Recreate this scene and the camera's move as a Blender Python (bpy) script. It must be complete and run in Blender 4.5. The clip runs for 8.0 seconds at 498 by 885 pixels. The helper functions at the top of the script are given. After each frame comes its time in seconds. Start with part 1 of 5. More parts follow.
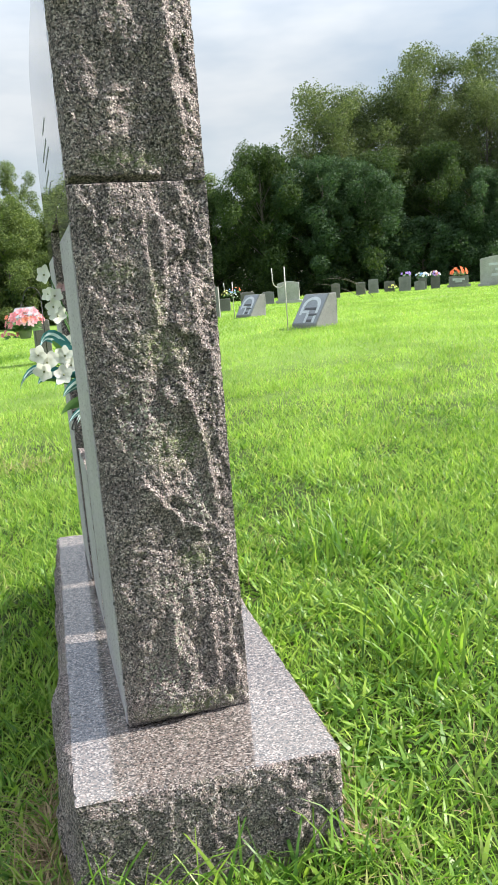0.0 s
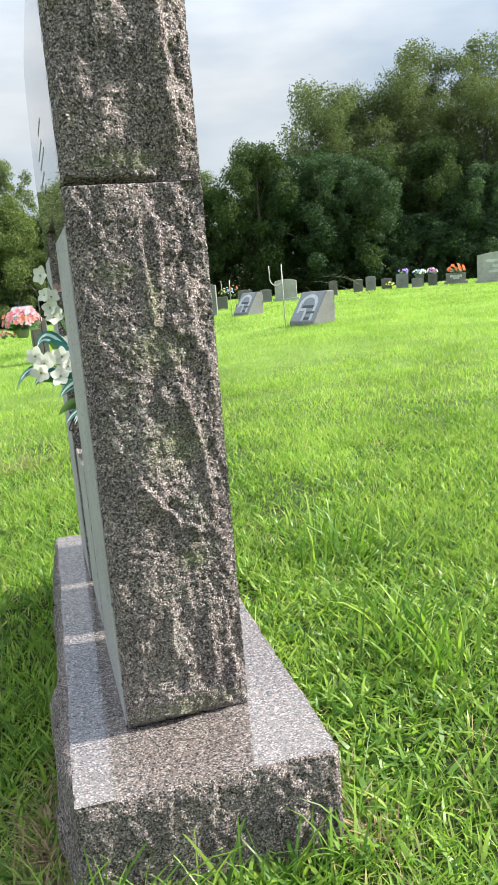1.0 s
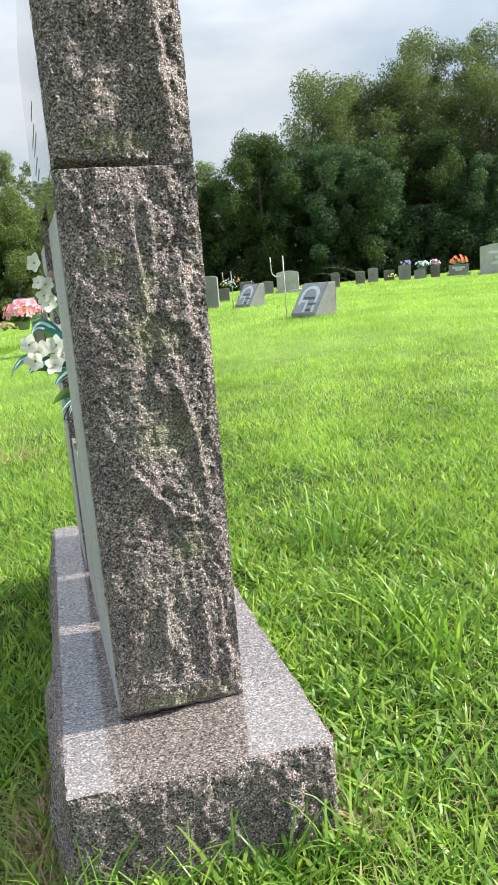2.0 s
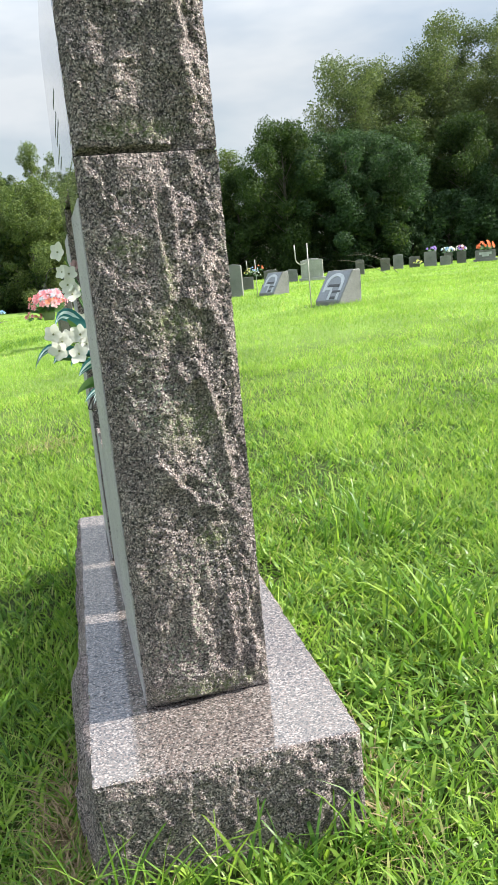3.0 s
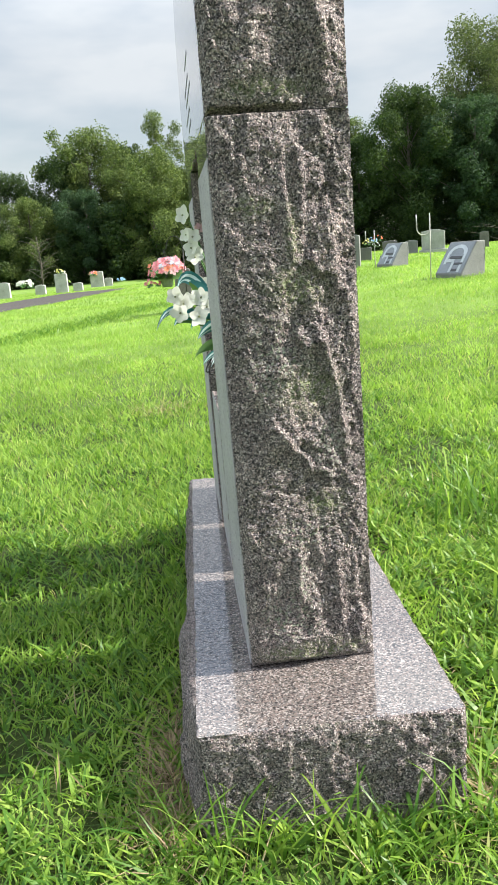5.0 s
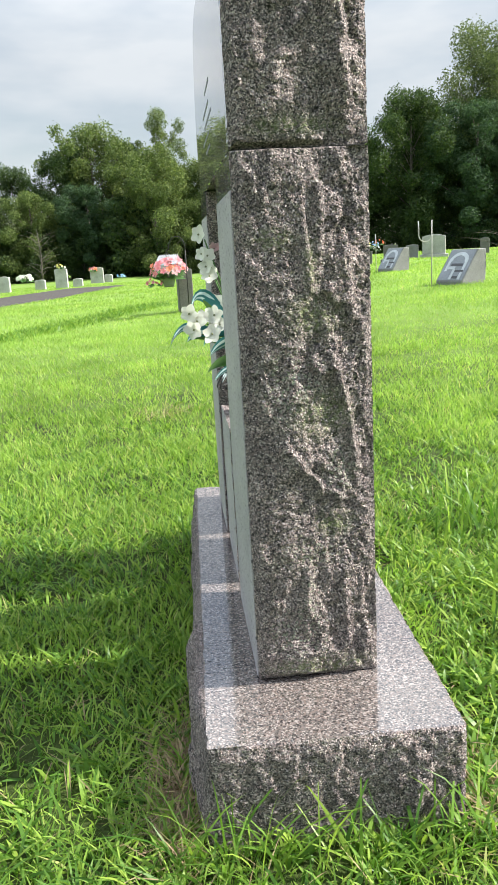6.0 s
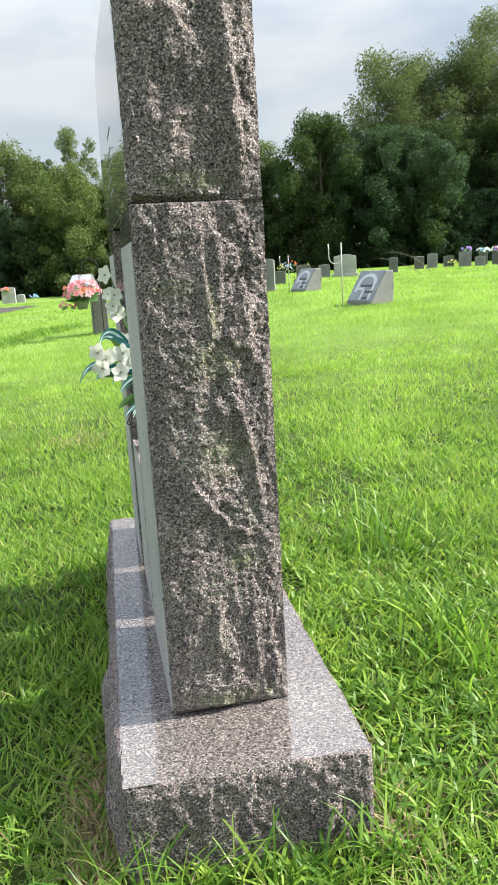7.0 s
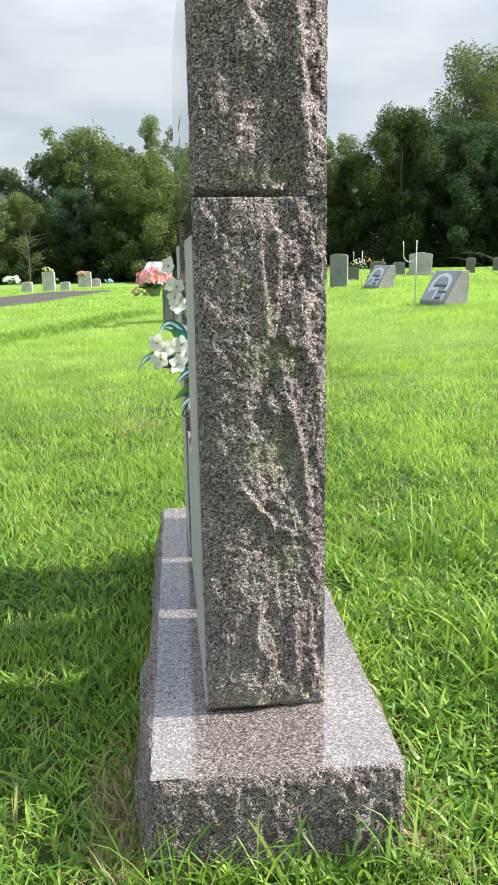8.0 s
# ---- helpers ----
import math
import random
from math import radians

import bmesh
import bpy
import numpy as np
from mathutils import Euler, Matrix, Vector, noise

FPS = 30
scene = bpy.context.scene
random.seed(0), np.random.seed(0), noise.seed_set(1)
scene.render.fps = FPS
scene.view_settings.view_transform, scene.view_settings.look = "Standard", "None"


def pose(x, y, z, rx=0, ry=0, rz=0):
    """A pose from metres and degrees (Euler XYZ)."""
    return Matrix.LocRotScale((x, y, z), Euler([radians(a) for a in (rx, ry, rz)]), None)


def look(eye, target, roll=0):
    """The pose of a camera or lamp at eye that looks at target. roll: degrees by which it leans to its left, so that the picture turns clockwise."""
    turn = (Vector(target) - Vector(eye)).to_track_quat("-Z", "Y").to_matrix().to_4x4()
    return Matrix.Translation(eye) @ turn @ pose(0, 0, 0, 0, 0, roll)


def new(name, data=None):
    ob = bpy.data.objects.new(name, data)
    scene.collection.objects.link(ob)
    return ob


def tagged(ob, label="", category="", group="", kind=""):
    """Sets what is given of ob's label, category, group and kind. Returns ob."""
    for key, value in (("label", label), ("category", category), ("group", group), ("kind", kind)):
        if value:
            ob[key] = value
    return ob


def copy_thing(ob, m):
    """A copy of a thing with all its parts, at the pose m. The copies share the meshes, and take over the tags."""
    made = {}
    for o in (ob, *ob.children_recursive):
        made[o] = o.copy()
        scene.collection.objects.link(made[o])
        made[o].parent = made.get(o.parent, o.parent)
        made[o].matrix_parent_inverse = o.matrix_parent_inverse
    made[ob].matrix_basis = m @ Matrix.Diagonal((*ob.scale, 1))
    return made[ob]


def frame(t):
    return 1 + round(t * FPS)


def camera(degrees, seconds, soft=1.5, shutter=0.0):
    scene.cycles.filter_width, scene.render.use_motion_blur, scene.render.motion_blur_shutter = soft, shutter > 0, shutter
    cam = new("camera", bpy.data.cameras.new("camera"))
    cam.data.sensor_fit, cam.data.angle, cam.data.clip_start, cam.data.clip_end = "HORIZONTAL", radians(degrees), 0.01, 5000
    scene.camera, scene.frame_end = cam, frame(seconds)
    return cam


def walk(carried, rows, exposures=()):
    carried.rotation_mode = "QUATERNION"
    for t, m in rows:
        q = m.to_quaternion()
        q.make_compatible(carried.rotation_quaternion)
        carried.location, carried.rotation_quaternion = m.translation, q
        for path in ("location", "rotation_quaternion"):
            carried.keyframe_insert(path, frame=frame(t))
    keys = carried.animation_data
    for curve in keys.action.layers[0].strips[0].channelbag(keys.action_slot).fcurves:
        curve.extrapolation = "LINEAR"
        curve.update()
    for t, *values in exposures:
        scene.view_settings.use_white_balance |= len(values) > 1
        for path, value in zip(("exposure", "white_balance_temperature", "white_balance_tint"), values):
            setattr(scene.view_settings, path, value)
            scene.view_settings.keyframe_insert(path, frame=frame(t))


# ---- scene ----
cam = camera(35.8, 8.0, soft=0.7)
EXPOSURE = 1.28
PATH = [
    (0, (-0.15, -0.989, 0.879), (0.317, 0.917, 0.495), -4.5),
    (0.5, (-0.151, -0.99, 0.88), (0.316, 0.917, 0.495), -4.7),
    (1, (-0.148, -0.989, 0.883), (0.323, 0.916, 0.493), -4.8),
    (2.5, (-0.13, -0.971, 0.869), (0.315, 0.933, 0.449), -5.1),
    (3, (-0.131, -0.967, 0.87), (0.266, 0.945, 0.439), -5.5),
    (3.5, (-0.128, -0.972, 0.872), (0.207, 0.949, 0.427), -6.1),
    (4, (-0.127, -0.97, 0.864), (0.137, 0.959, 0.407), -6.3),
    (4.5, (-0.138, -0.975, 0.864), (0.046, 0.96, 0.395), -5.8),
    (5, (-0.143, -0.966, 0.86), (-0.03, 0.973, 0.382), -4.7),
    (5.2, (-0.151, -0.96, 0.869), (-0.072, 0.98, 0.389), -3.9),
    (6.3, (-0.172, -1.021, 0.922), (0.0, 0.913, 0.441), -3.0),
    (6.5, (-0.162, -1.035, 0.936), (0.074, 0.895, 0.465), -3.5),
    (7, (-0.15, -1.027, 0.948), (0.182, 0.894, 0.5), -3.4),
    (7.5, (-0.139, -1.015, 0.945), (0.177, 0.906, 0.486), -2.3),
    (8, (-0.126, -1.014, 0.954), (0.043, 0.925, 0.494), -1.0),
]
walk(cam, [(t, look(eye, target, roll)) for t, eye, target, roll in PATH], exposures=[(0.0, EXPOSURE), (8.0, EXPOSURE)])

# ---- sky and sun ----
SUN = Vector((1.0, -0.09, 0.86)).normalized()


def make_world():
    world = bpy.data.worlds.new("sky")
    scene.world = world
    world.use_nodes = True
    nt = world.node_tree
    nt.nodes.clear()
    out = nt.nodes.new("ShaderNodeOutputWorld")
    bg = nt.nodes.new("ShaderNodeBackground")
    sky = nt.nodes.new("ShaderNodeTexSky")
    sky.sky_type, sky.sun_disc = "NISHITA", False
    sky.sun_elevation = math.asin(SUN.z)
    sky.sun_rotation = math.atan2(SUN.x, SUN.y)
    sky.air_density, sky.dust_density = 1.2, 0.5
    co = nt.nodes.new("ShaderNodeTexCoord")
    mp = nt.nodes.new("ShaderNodeMapping")
    mp.inputs["Scale"].default_value = (1.0, 1.0, 3.2)
    no = nt.nodes.new("ShaderNodeTexNoise")
    no.inputs["Scale"].default_value, no.inputs["Detail"].default_value, no.inputs["Roughness"].default_value = 2.3, 5.0, 0.52
    ramp = nt.nodes.new("ShaderNodeValToRGB")
    ramp.color_ramp.elements[0].position, ramp.color_ramp.elements[0].color = 0.38, (0.22, 0.22, 0.22, 1)
    ramp.color_ramp.elements[1].position, ramp.color_ramp.elements[1].color = 0.64, (0.97, 0.97, 0.97, 1)
    mix = nt.nodes.new("ShaderNodeMix")
    mix.data_type = "RGBA"
    mix.inputs[7].default_value = CLOUD
    nt.links.new(co.outputs["Generated"], mp.inputs["Vector"])
    nt.links.new(mp.outputs["Vector"], no.inputs["Vector"])
    nt.links.new(no.outputs["Fac"], ramp.inputs["Fac"])
    nt.links.new(ramp.outputs["Color"], mix.inputs[0])
    nt.links.new(sky.outputs["Color"], mix.inputs[6])
    # unseen sky overhead multiplied brighter, as added fill for the shaded stone and grass
    sep = nt.nodes.new("ShaderNodeSeparateXYZ")
    nt.links.new(co.outputs["Generated"], sep.inputs[0])
    lift = nt.nodes.new("ShaderNodeMapRange")
    lift.interpolation_type = "SMOOTHSTEP"
    lift.inputs["From Min"].default_value, lift.inputs["From Max"].default_value = 0.20, 0.72
    lift.inputs["To Min"].default_value, lift.inputs["To Max"].default_value = 1.0, 3.2
    nt.links.new(sep.outputs["Z"], lift.inputs["Value"])
    times = nt.nodes.new("ShaderNodeVectorMath")
    times.operation = "SCALE"
    nt.links.new(mix.outputs[2], times.inputs[0])
    nt.links.new(lift.outputs["Result"], times.inputs["Scale"])
    nt.links.new(times.outputs["Vector"], bg.inputs["Color"])
    bg.inputs["Strength"].default_value = SKY_STRENGTH
    nt.links.new(bg.outputs["Background"], out.inputs["Surface"])


SKY_STRENGTH, CLOUD = 0.047, (7.0, 7.4, 7.8, 1)
make_world()
sun_data = bpy.data.lights.new("sun", "SUN")
sun_data.energy, sun_data.angle, sun_data.color = 5.0, radians(0.6), (1.0, 0.95, 0.87)
sun = new("sun", sun_data)
sun.matrix_world = look(SUN * 60, (0, 0, 0))


# ---- materials ----
class Mat:
    """Small wrapper to write node materials briefly."""

    def __init__(self, name, rough=0.6, metal=0.0, spec=0.5):
        self.m = bpy.data.materials.new(name)
        self.m.use_nodes = True
        self.nt = self.m.node_tree
        self.b = self.nt.nodes["Principled BSDF"]
        self.b.inputs["Roughness"].default_value = rough
        self.b.inputs["Metallic"].default_value = metal
        self.b.inputs["Specular IOR Level"].default_value = spec
        self.co = self.nt.nodes.new("ShaderNodeTexCoord").outputs["Object"]

    def link(self, a, b):
        self.nt.links.new(a, b)

    def noise(self, scale, detail=4.0, rough=0.55, stretch=None):
        n = self.nt.nodes.new("ShaderNodeTexNoise")
        n.inputs["Scale"].default_value, n.inputs["Detail"].default_value, n.inputs["Roughness"].default_value = scale, detail, rough
        src = self.co
        if stretch:
            mp = self.nt.nodes.new("ShaderNodeMapping")
            mp.inputs["Scale"].default_value = stretch
            self.link(src, mp.inputs["Vector"])
            src = mp.outputs["Vector"]
        self.link(src, n.inputs["Vector"])
        return n.outputs["Fac"]

    def cells(self, scale, out="Color", rand=1.0):
        n = self.nt.nodes.new("ShaderNodeTexVoronoi")
        n.inputs["Scale"].default_value, n.inputs["Randomness"].default_value = scale, rand
        warp = self.nt.nodes.new("ShaderNodeTexNoise")
        warp.inputs["Scale"].default_value = scale * 0.8
        self.link(self.co, warp.inputs["Vector"])
        add = self.nt.nodes.new("ShaderNodeVectorMath")
        add.operation = "MULTIPLY_ADD"
        add.inputs[1].default_value = (0.9 / scale,) * 3
        self.link(warp.outputs["Color"], add.inputs[0])
        self.link(self.co, add.inputs[2])
        self.link(add.outputs[0], n.inputs["Vector"])
        return n.outputs[out]

    def island(self):
        return self.nt.nodes.new("ShaderNodeNewGeometry").outputs["Random Per Island"]

    def objrandom(self):
        return self.nt.nodes.new("ShaderNodeObjectInfo").outputs["Random"]

    def ramp(self, fac, stops, hard=False):
        r = self.nt.nodes.new("ShaderNodeValToRGB")
        el = r.color_ramp.elements
        while len(el) < len(stops):
            el.new(0.5)
        for e, (p, c) in zip(el, stops):
            e.position = p
            e.color = (*c, 1) if len(c) == 3 else c
        if hard:
            r.color_ramp.interpolation = "CONSTANT"
        self.link(fac, r.inputs["Fac"])
        return r.outputs["Color"]

    def grey(self, fac, a, b, lo=0.0, hi=1.0):
        n = self.nt.nodes.new("ShaderNodeMapRange")
        n.inputs["From Min"].default_value, n.inputs["From Max"].default_value = a, b
        n.inputs["To Min"].default_value, n.inputs["To Max"].default_value = lo, hi
        self.link(fac, n.inputs["Value"])
        return n.outputs["Result"]

    def mix(self, fac, a, b, kind="MIX"):
        n = self.nt.nodes.new("ShaderNodeMix")
        n.data_type, n.blend_type = "RGBA", kind
        for sock, v in ((n.inputs[0], fac), (n.inputs[6], a), (n.inputs[7], b)):
            if isinstance(v, (int, float)):
                sock.default_value = v
            elif isinstance(v, tuple):
                sock.default_value = (*v, 1)
            else:
                self.link(v, sock)
        return n.outputs[2]

    def math(self, op, a, b):
        n = self.nt.nodes.new("ShaderNodeMath")
        n.operation = op
        for sock, v in zip(n.inputs, (a, b)):
            if isinstance(v, (int, float)):
                sock.default_value = v
            else:
                self.link(v, sock)
        return n.outputs[0]

    def color(self, c):
        if isinstance(c, tuple):
            self.b.inputs["Base Color"].default_value = (*c, 1)
        else:
            self.link(c, self.b.inputs["Base Color"])

    def bump(self, h, strength=0.3, distance=0.002):
        n = self.nt.nodes.new("ShaderNodeBump")
        n.inputs["Strength"].default_value, n.inputs["Distance"].default_value = strength, distance
        self.link(h, n.inputs["Height"])
        self.link(n.outputs["Normal"], self.b.inputs["Normal"])

    def roughness(self, h):
        self.link(h, self.b.inputs["Roughness"])


def crystals(k, dark, mid, pink, light, scale=480.0, cuts=(0.26, 0.55, 0.80)):
    """Granite grain: crystals of four tones with small dark mica flecks."""
    sep = k.nt.nodes.new("ShaderNodeSeparateColor")
    k.link(k.cells(scale), sep.inputs[0])
    base = k.ramp(sep.outputs[0], [(0.0, dark), (cuts[0], mid), (cuts[1], pink), (cuts[2], light)], hard=True)
    fine = k.ramp(k.noise(scale * 4.0, 3), [(0.30, (0.55, 0.55, 0.55)), (0.70, (1.25, 1.25, 1.25))])
    base = k.mix(1.0, base, fine, "MULTIPLY")
    sep2 = k.nt.nodes.new("ShaderNodeSeparateColor")
    k.link(k.cells(scale * 0.62), sep2.inputs[0])
    k.fleck = k.grey(sep2.outputs[1], 0.972, 0.985)
    return k.mix(k.fleck, base, tuple(x * 0.5 for x in dark)), sep


COLONIES = ((0.0085, 0.873, 0.013, 0.055), (-0.045, 0.920, 0.034, 0.018), (0.010, 0.805, 0.055, 0.034), (0.020, 0.655, 0.055, 0.042), (0.035, 0.475, 0.034, 0.024), (0.0, 0.222, 0.100, 0.024), (-0.01, 1.075, 0.07, 0.016))
CRUSTS = ((-0.030, 0.700, 0.055, 0.070), (-0.010, 0.350, 0.015, 0.060), (-0.030, 0.285, 0.055, 0.060), (0.045, 0.560, 0.030, 0.050), (0.0, 0.43, 0.05, 0.03))


def granite_rough():
    k = Mat("granite_rock_pitched", 0.80, 0, 0.35)
    c, sep = crystals(k, (0.095, 0.087, 0.088), (0.315, 0.282, 0.278), (0.46, 0.375, 0.355), (0.80, 0.73, 0.70), 480.0, (0.24, 0.55, 0.80))
    c = k.mix(1.0, c, k.ramp(k.noise(14, 5), [(0.3, (0.74, 0.72, 0.73)), (0.7, (1.12, 1.08, 1.06))]), "MULTIPLY")
    c = k.mix(1.0, c, k.ramp(k.noise(95, 4, 0.7), [(0.34, (0.62, 0.60, 0.61)), (0.60, (1.10, 1.09, 1.08))]), "MULTIPLY")

    def grown(spots):
        """Where a lichen grows: soft patches round its colonies."""
        total = 0.0
        for x, z, rx, rz in spots:
            off = k.nt.nodes.new("ShaderNodeVectorMath")
            off.operation = "MULTIPLY_ADD"
            k.link(k.co, off.inputs[0])
            off.inputs[1].default_value = (1 / rx, 0, 1 / rz)
            off.inputs[2].default_value = (-x / rx, 0, -z / rz)
            ln = k.nt.nodes.new("ShaderNodeVectorMath")
            ln.operation = "LENGTH"
            k.link(off.outputs["Vector"], ln.inputs[0])
            total = k.math("MAXIMUM", total, k.grey(ln.outputs["Value"], 1.25, 0.25))
        return total

    moss = k.math("MULTIPLY", grown(COLONIES), k.grey(k.noise(170, 5, 0.75), 0.42, 0.60))
    c = k.mix(k.math("MULTIPLY", moss, 0.85), c, k.ramp(k.noise(60, 3), [(0.35, (0.16, 0.20, 0.07)), (0.65, (0.31, 0.37, 0.16))]))
    crust = k.math("MULTIPLY", grown(CRUSTS), k.grey(k.cells(150, "Distance"), 0.42, 0.26))
    c = k.mix(k.math("MULTIPLY", crust, 0.80), c, k.ramp(k.noise(50, 3), [(0.35, (0.30, 0.35, 0.25)), (0.65, (0.50, 0.54, 0.42))]))
    k.color(c)
    h = k.math("ADD", k.math("MULTIPLY", k.cells(300, "Distance"), 0.9), k.math("ADD", k.noise(200, 5, 0.75), k.noise(700, 3, 0.7)))
    k.bump(h, 1.0, 0.0075)
    return k.m


def granite_polished(name, rough, tone=1.0, pits=0.0):
    k = Mat(name, rough)
    t = lambda *v: tuple(x * tone for x in v)
    c, sep = crystals(k, t(0.17, 0.16, 0.16), t(0.38, 0.350, 0.342), t(0.50, 0.405, 0.375), t(0.94, 0.85, 0.81), 430.0, (0.24, 0.56, 0.82))
    k.b.inputs["IOR"].default_value = 1.95
    c = k.mix(1.0, c, k.ramp(k.noise(7, 4), [(0.3, (0.84, 0.81, 0.78)), (0.7, (1.08, 1.06, 1.04))]), "MULTIPLY")
    if pits:
        # open black mica pits along one weathered edge, a few elsewhere
        xyz = k.nt.nodes.new("ShaderNodeSeparateXYZ")
        k.link(k.co, xyz.inputs[0])
        strip = k.math("MULTIPLY", k.grey(xyz.outputs["X"], -0.125, -0.09, 1.0, 0.0), k.grey(xyz.outputs["Y"], 0.10, 0.20, 0.0, 1.0))
        pit = k.grey(k.math("ADD", k.noise(140, 3, 0.6, (0.75, 1.5, 1.0)), k.math("MULTIPLY", strip, pits)), 0.715, 0.735)
        c = k.mix(pit, c, (0.035, 0.034, 0.036))
        k.link(k.grey(pit, 0, 1, 0.5, 0.04), k.b.inputs["Specular IOR Level"])
    k.color(c)
    grain = k.grey(sep.outputs[0], 0.0, 1.0, rough * 0.7, rough * 1.3)
    k.roughness(k.math("MULTIPLY", grain, k.grey(k.noise(60, 4), 0.3, 0.7, 0.8, 1.5)))
    return k.m


def granite_steeled():
    k = Mat("granite_steeled", 0.65, 0, 0.25)
    c = k.ramp(k.noise(420, 3, 0.6), [(0.35, (0.30, 0.285, 0.30)), (0.65, (0.44, 0.42, 0.44))])
    spots = k.grey(k.cells(75, "Distance"), 0.16, 0.22)
    c = k.mix(spots, (0.10, 0.10, 0.10), c)
    k.color(k.mix(1.0, c, k.ramp(k.noise(6, 4), [(0.3, (0.8, 0.8, 0.8)), (0.7, (1.08, 1.08, 1.06))]), "MULTIPLY"))
    return k.m


def plain_stone(name, a, b, rough=0.7, scale=90):
    k = Mat(name, rough)
    c = k.ramp(k.noise(scale, 4, 0.7), [(0.3, a), (0.7, b)])
    k.color(k.mix(1.0, c, k.ramp(k.noise(3.5, 5), [(0.3, (0.72, 0.73, 0.70)), (0.7, (1.08, 1.08, 1.08))]), "MULTIPLY"))
    k.bump(k.noise(60, 5, 0.7), 0.5, 0.006)
    return k.m


def leafy(name, stops, translucent=0.35, rough=0.55, blotch=None, glow=(1.15, 1.25, 0.7)):
    """Leaf or grass surface: each leaf its own tone, light shining through."""
    k = Mat(name, rough, 0, 0.22)
    c = k.ramp(k.island(), stops)
    if blotch:
        c = k.mix(1.0, c, k.ramp(k.noise(blotch, 3), [(0.32, (0.66, 0.70, 0.62)), (0.68, (1.15, 1.12, 1.1))]), "MULTIPLY")
    k.color(c)
    tr = k.nt.nodes.new("ShaderNodeBsdfTranslucent")
    bright = k.mix(1.0, c, glow, "MULTIPLY")
    k.link(bright, tr.inputs["Color"])
    mx = k.nt.nodes.new("ShaderNodeMixShader")
    mx.inputs[0].default_value = translucent
    k.link(k.b.outputs[0], mx.inputs[1])
    k.link(tr.outputs[0], mx.inputs[2])
    k.link(mx.outputs[0], k.nt.nodes["Material Output"].inputs["Surface"])
    return k.m


def bark():
    k = Mat("bark", 0.9)
    k.color(k.ramp(k.noise(9, 5, 0.6, (1, 1, 0.2)), [(0.3, (0.05, 0.042, 0.035)), (0.7, (0.15, 0.13, 0.11))]))
    k.bump(k.noise(20, 5, 0.7, (1, 1, 0.15)), 0.8, 0.03)
    return k.m


def soil():
    k = Mat("lawn_soil", 0.95, 0, 0.2)
    green = k.ramp(k.noise(2.2, 6, 0.65), [(0.3, (0.022, 0.032, 0.009)), (0.7, (0.048, 0.072, 0.014))])
    earth = k.ramp(k.noise(30, 5), [(0.3, (0.035, 0.030, 0.016)), (0.7, (0.085, 0.068, 0.036))])
    spot = k.grey(k.noise(1.1, 4), 0.62, 0.74)
    shade_soil = k.mix(k.math("MULTIPLY", spot, 0.6), green, earth)
    # mown turf over the open lawn; soil near the monument darkened as shade between blades
    turf = k.ramp(k.noise(1.2, 6, 0.65), [(0.3, (0.118, 0.198, 0.034)), (0.7, (0.158, 0.250, 0.046))])
    ln = k.nt.nodes.new("ShaderNodeVectorMath")
    ln.operation = "LENGTH"
    k.link(k.co, ln.inputs[0])
    mown = k.grey(k.math("ADD", ln.outputs["Value"], k.grey(k.noise(1.5, 3), 0.3, 0.7, -1.5, 1.5)), 2.5, 8.0)
    k.color(k.mix(mown, shade_soil, turf))
    k.bump(k.noise(45, 5, 0.7), 0.7, 0.02)
    return k.m


def asphalt():
    k = Mat("asphalt", 0.95, 0, 0.1)
    k.color(k.ramp(k.noise(30, 5, 0.7), [(0.3, (0.048, 0.044, 0.041)), (0.7, (0.085, 0.078, 0.072))]))
    k.bump(k.noise(90, 3), 0.4, 0.01)
    return k.m


def simple(name, c, rough=0.5, metal=0.0, var=0.15):
    k = Mat(name, rough, metal)
    a = tuple(max(0.0, x * (1 - var)) for x in c)
    b = tuple(min(1.0, x * (1 + var)) for x in c)
    k.color(k.ramp(k.noise(35, 4), [(0.3, a), (0.7, b)]))
    return k.m


ROCK = granite_rough()
POLISH = granite_polished("granite_polished", 0.07, 0.33, 0.152)
MIRROR = granite_polished("granite_mirror_polished", 0.018, 0.5)
STEEL_FACE = granite_steeled()
PAD = simple("setting_compound", (0.035, 0.033, 0.03), 0.9)
INCISED = simple("incised_letters", (0.16, 0.17, 0.19), 0.5)
GREY_STONE = plain_stone("grey_headstone", (0.12, 0.12, 0.12), (0.24, 0.24, 0.235))
DARK_STONE = plain_stone("weathered_dark_headstone", (0.075, 0.074, 0.07), (0.16, 0.155, 0.145))
MIDDLE_STONE = plain_stone("light_grey_headstone", (0.26, 0.26, 0.25), (0.42, 0.42, 0.40))
PALE_STONE = plain_stone("pale_headstone", (0.32, 0.32, 0.30), (0.52, 0.51, 0.49))
FACE_STONE = plain_stone("polished_marker_face", (0.15, 0.165, 0.19), (0.24, 0.255, 0.285), 0.3, 200)
FRAME_STONE = plain_stone("frosted_marker_frame", (0.42, 0.44, 0.48), (0.56, 0.58, 0.62), 0.5, 200)
LETTER_DARK = simple("dark_lettering", (0.05, 0.05, 0.055), 0.6)
GRASS = leafy("grass_blade", [(0.0, (0.162, 0.285, 0.052)), (0.5, (0.258, 0.405, 0.080)), (0.9, (0.365, 0.490, 0.125)), (1.0, (0.490, 0.460, 0.214))], 0.52, 0.6, 1.3)
WEED = leafy("broad_grass_blade", [(0.0, (0.062, 0.145, 0.024)), (0.6, (0.150, 0.272, 0.042)), (1.0, (0.290, 0.400, 0.070))], 0.45, 0.38)
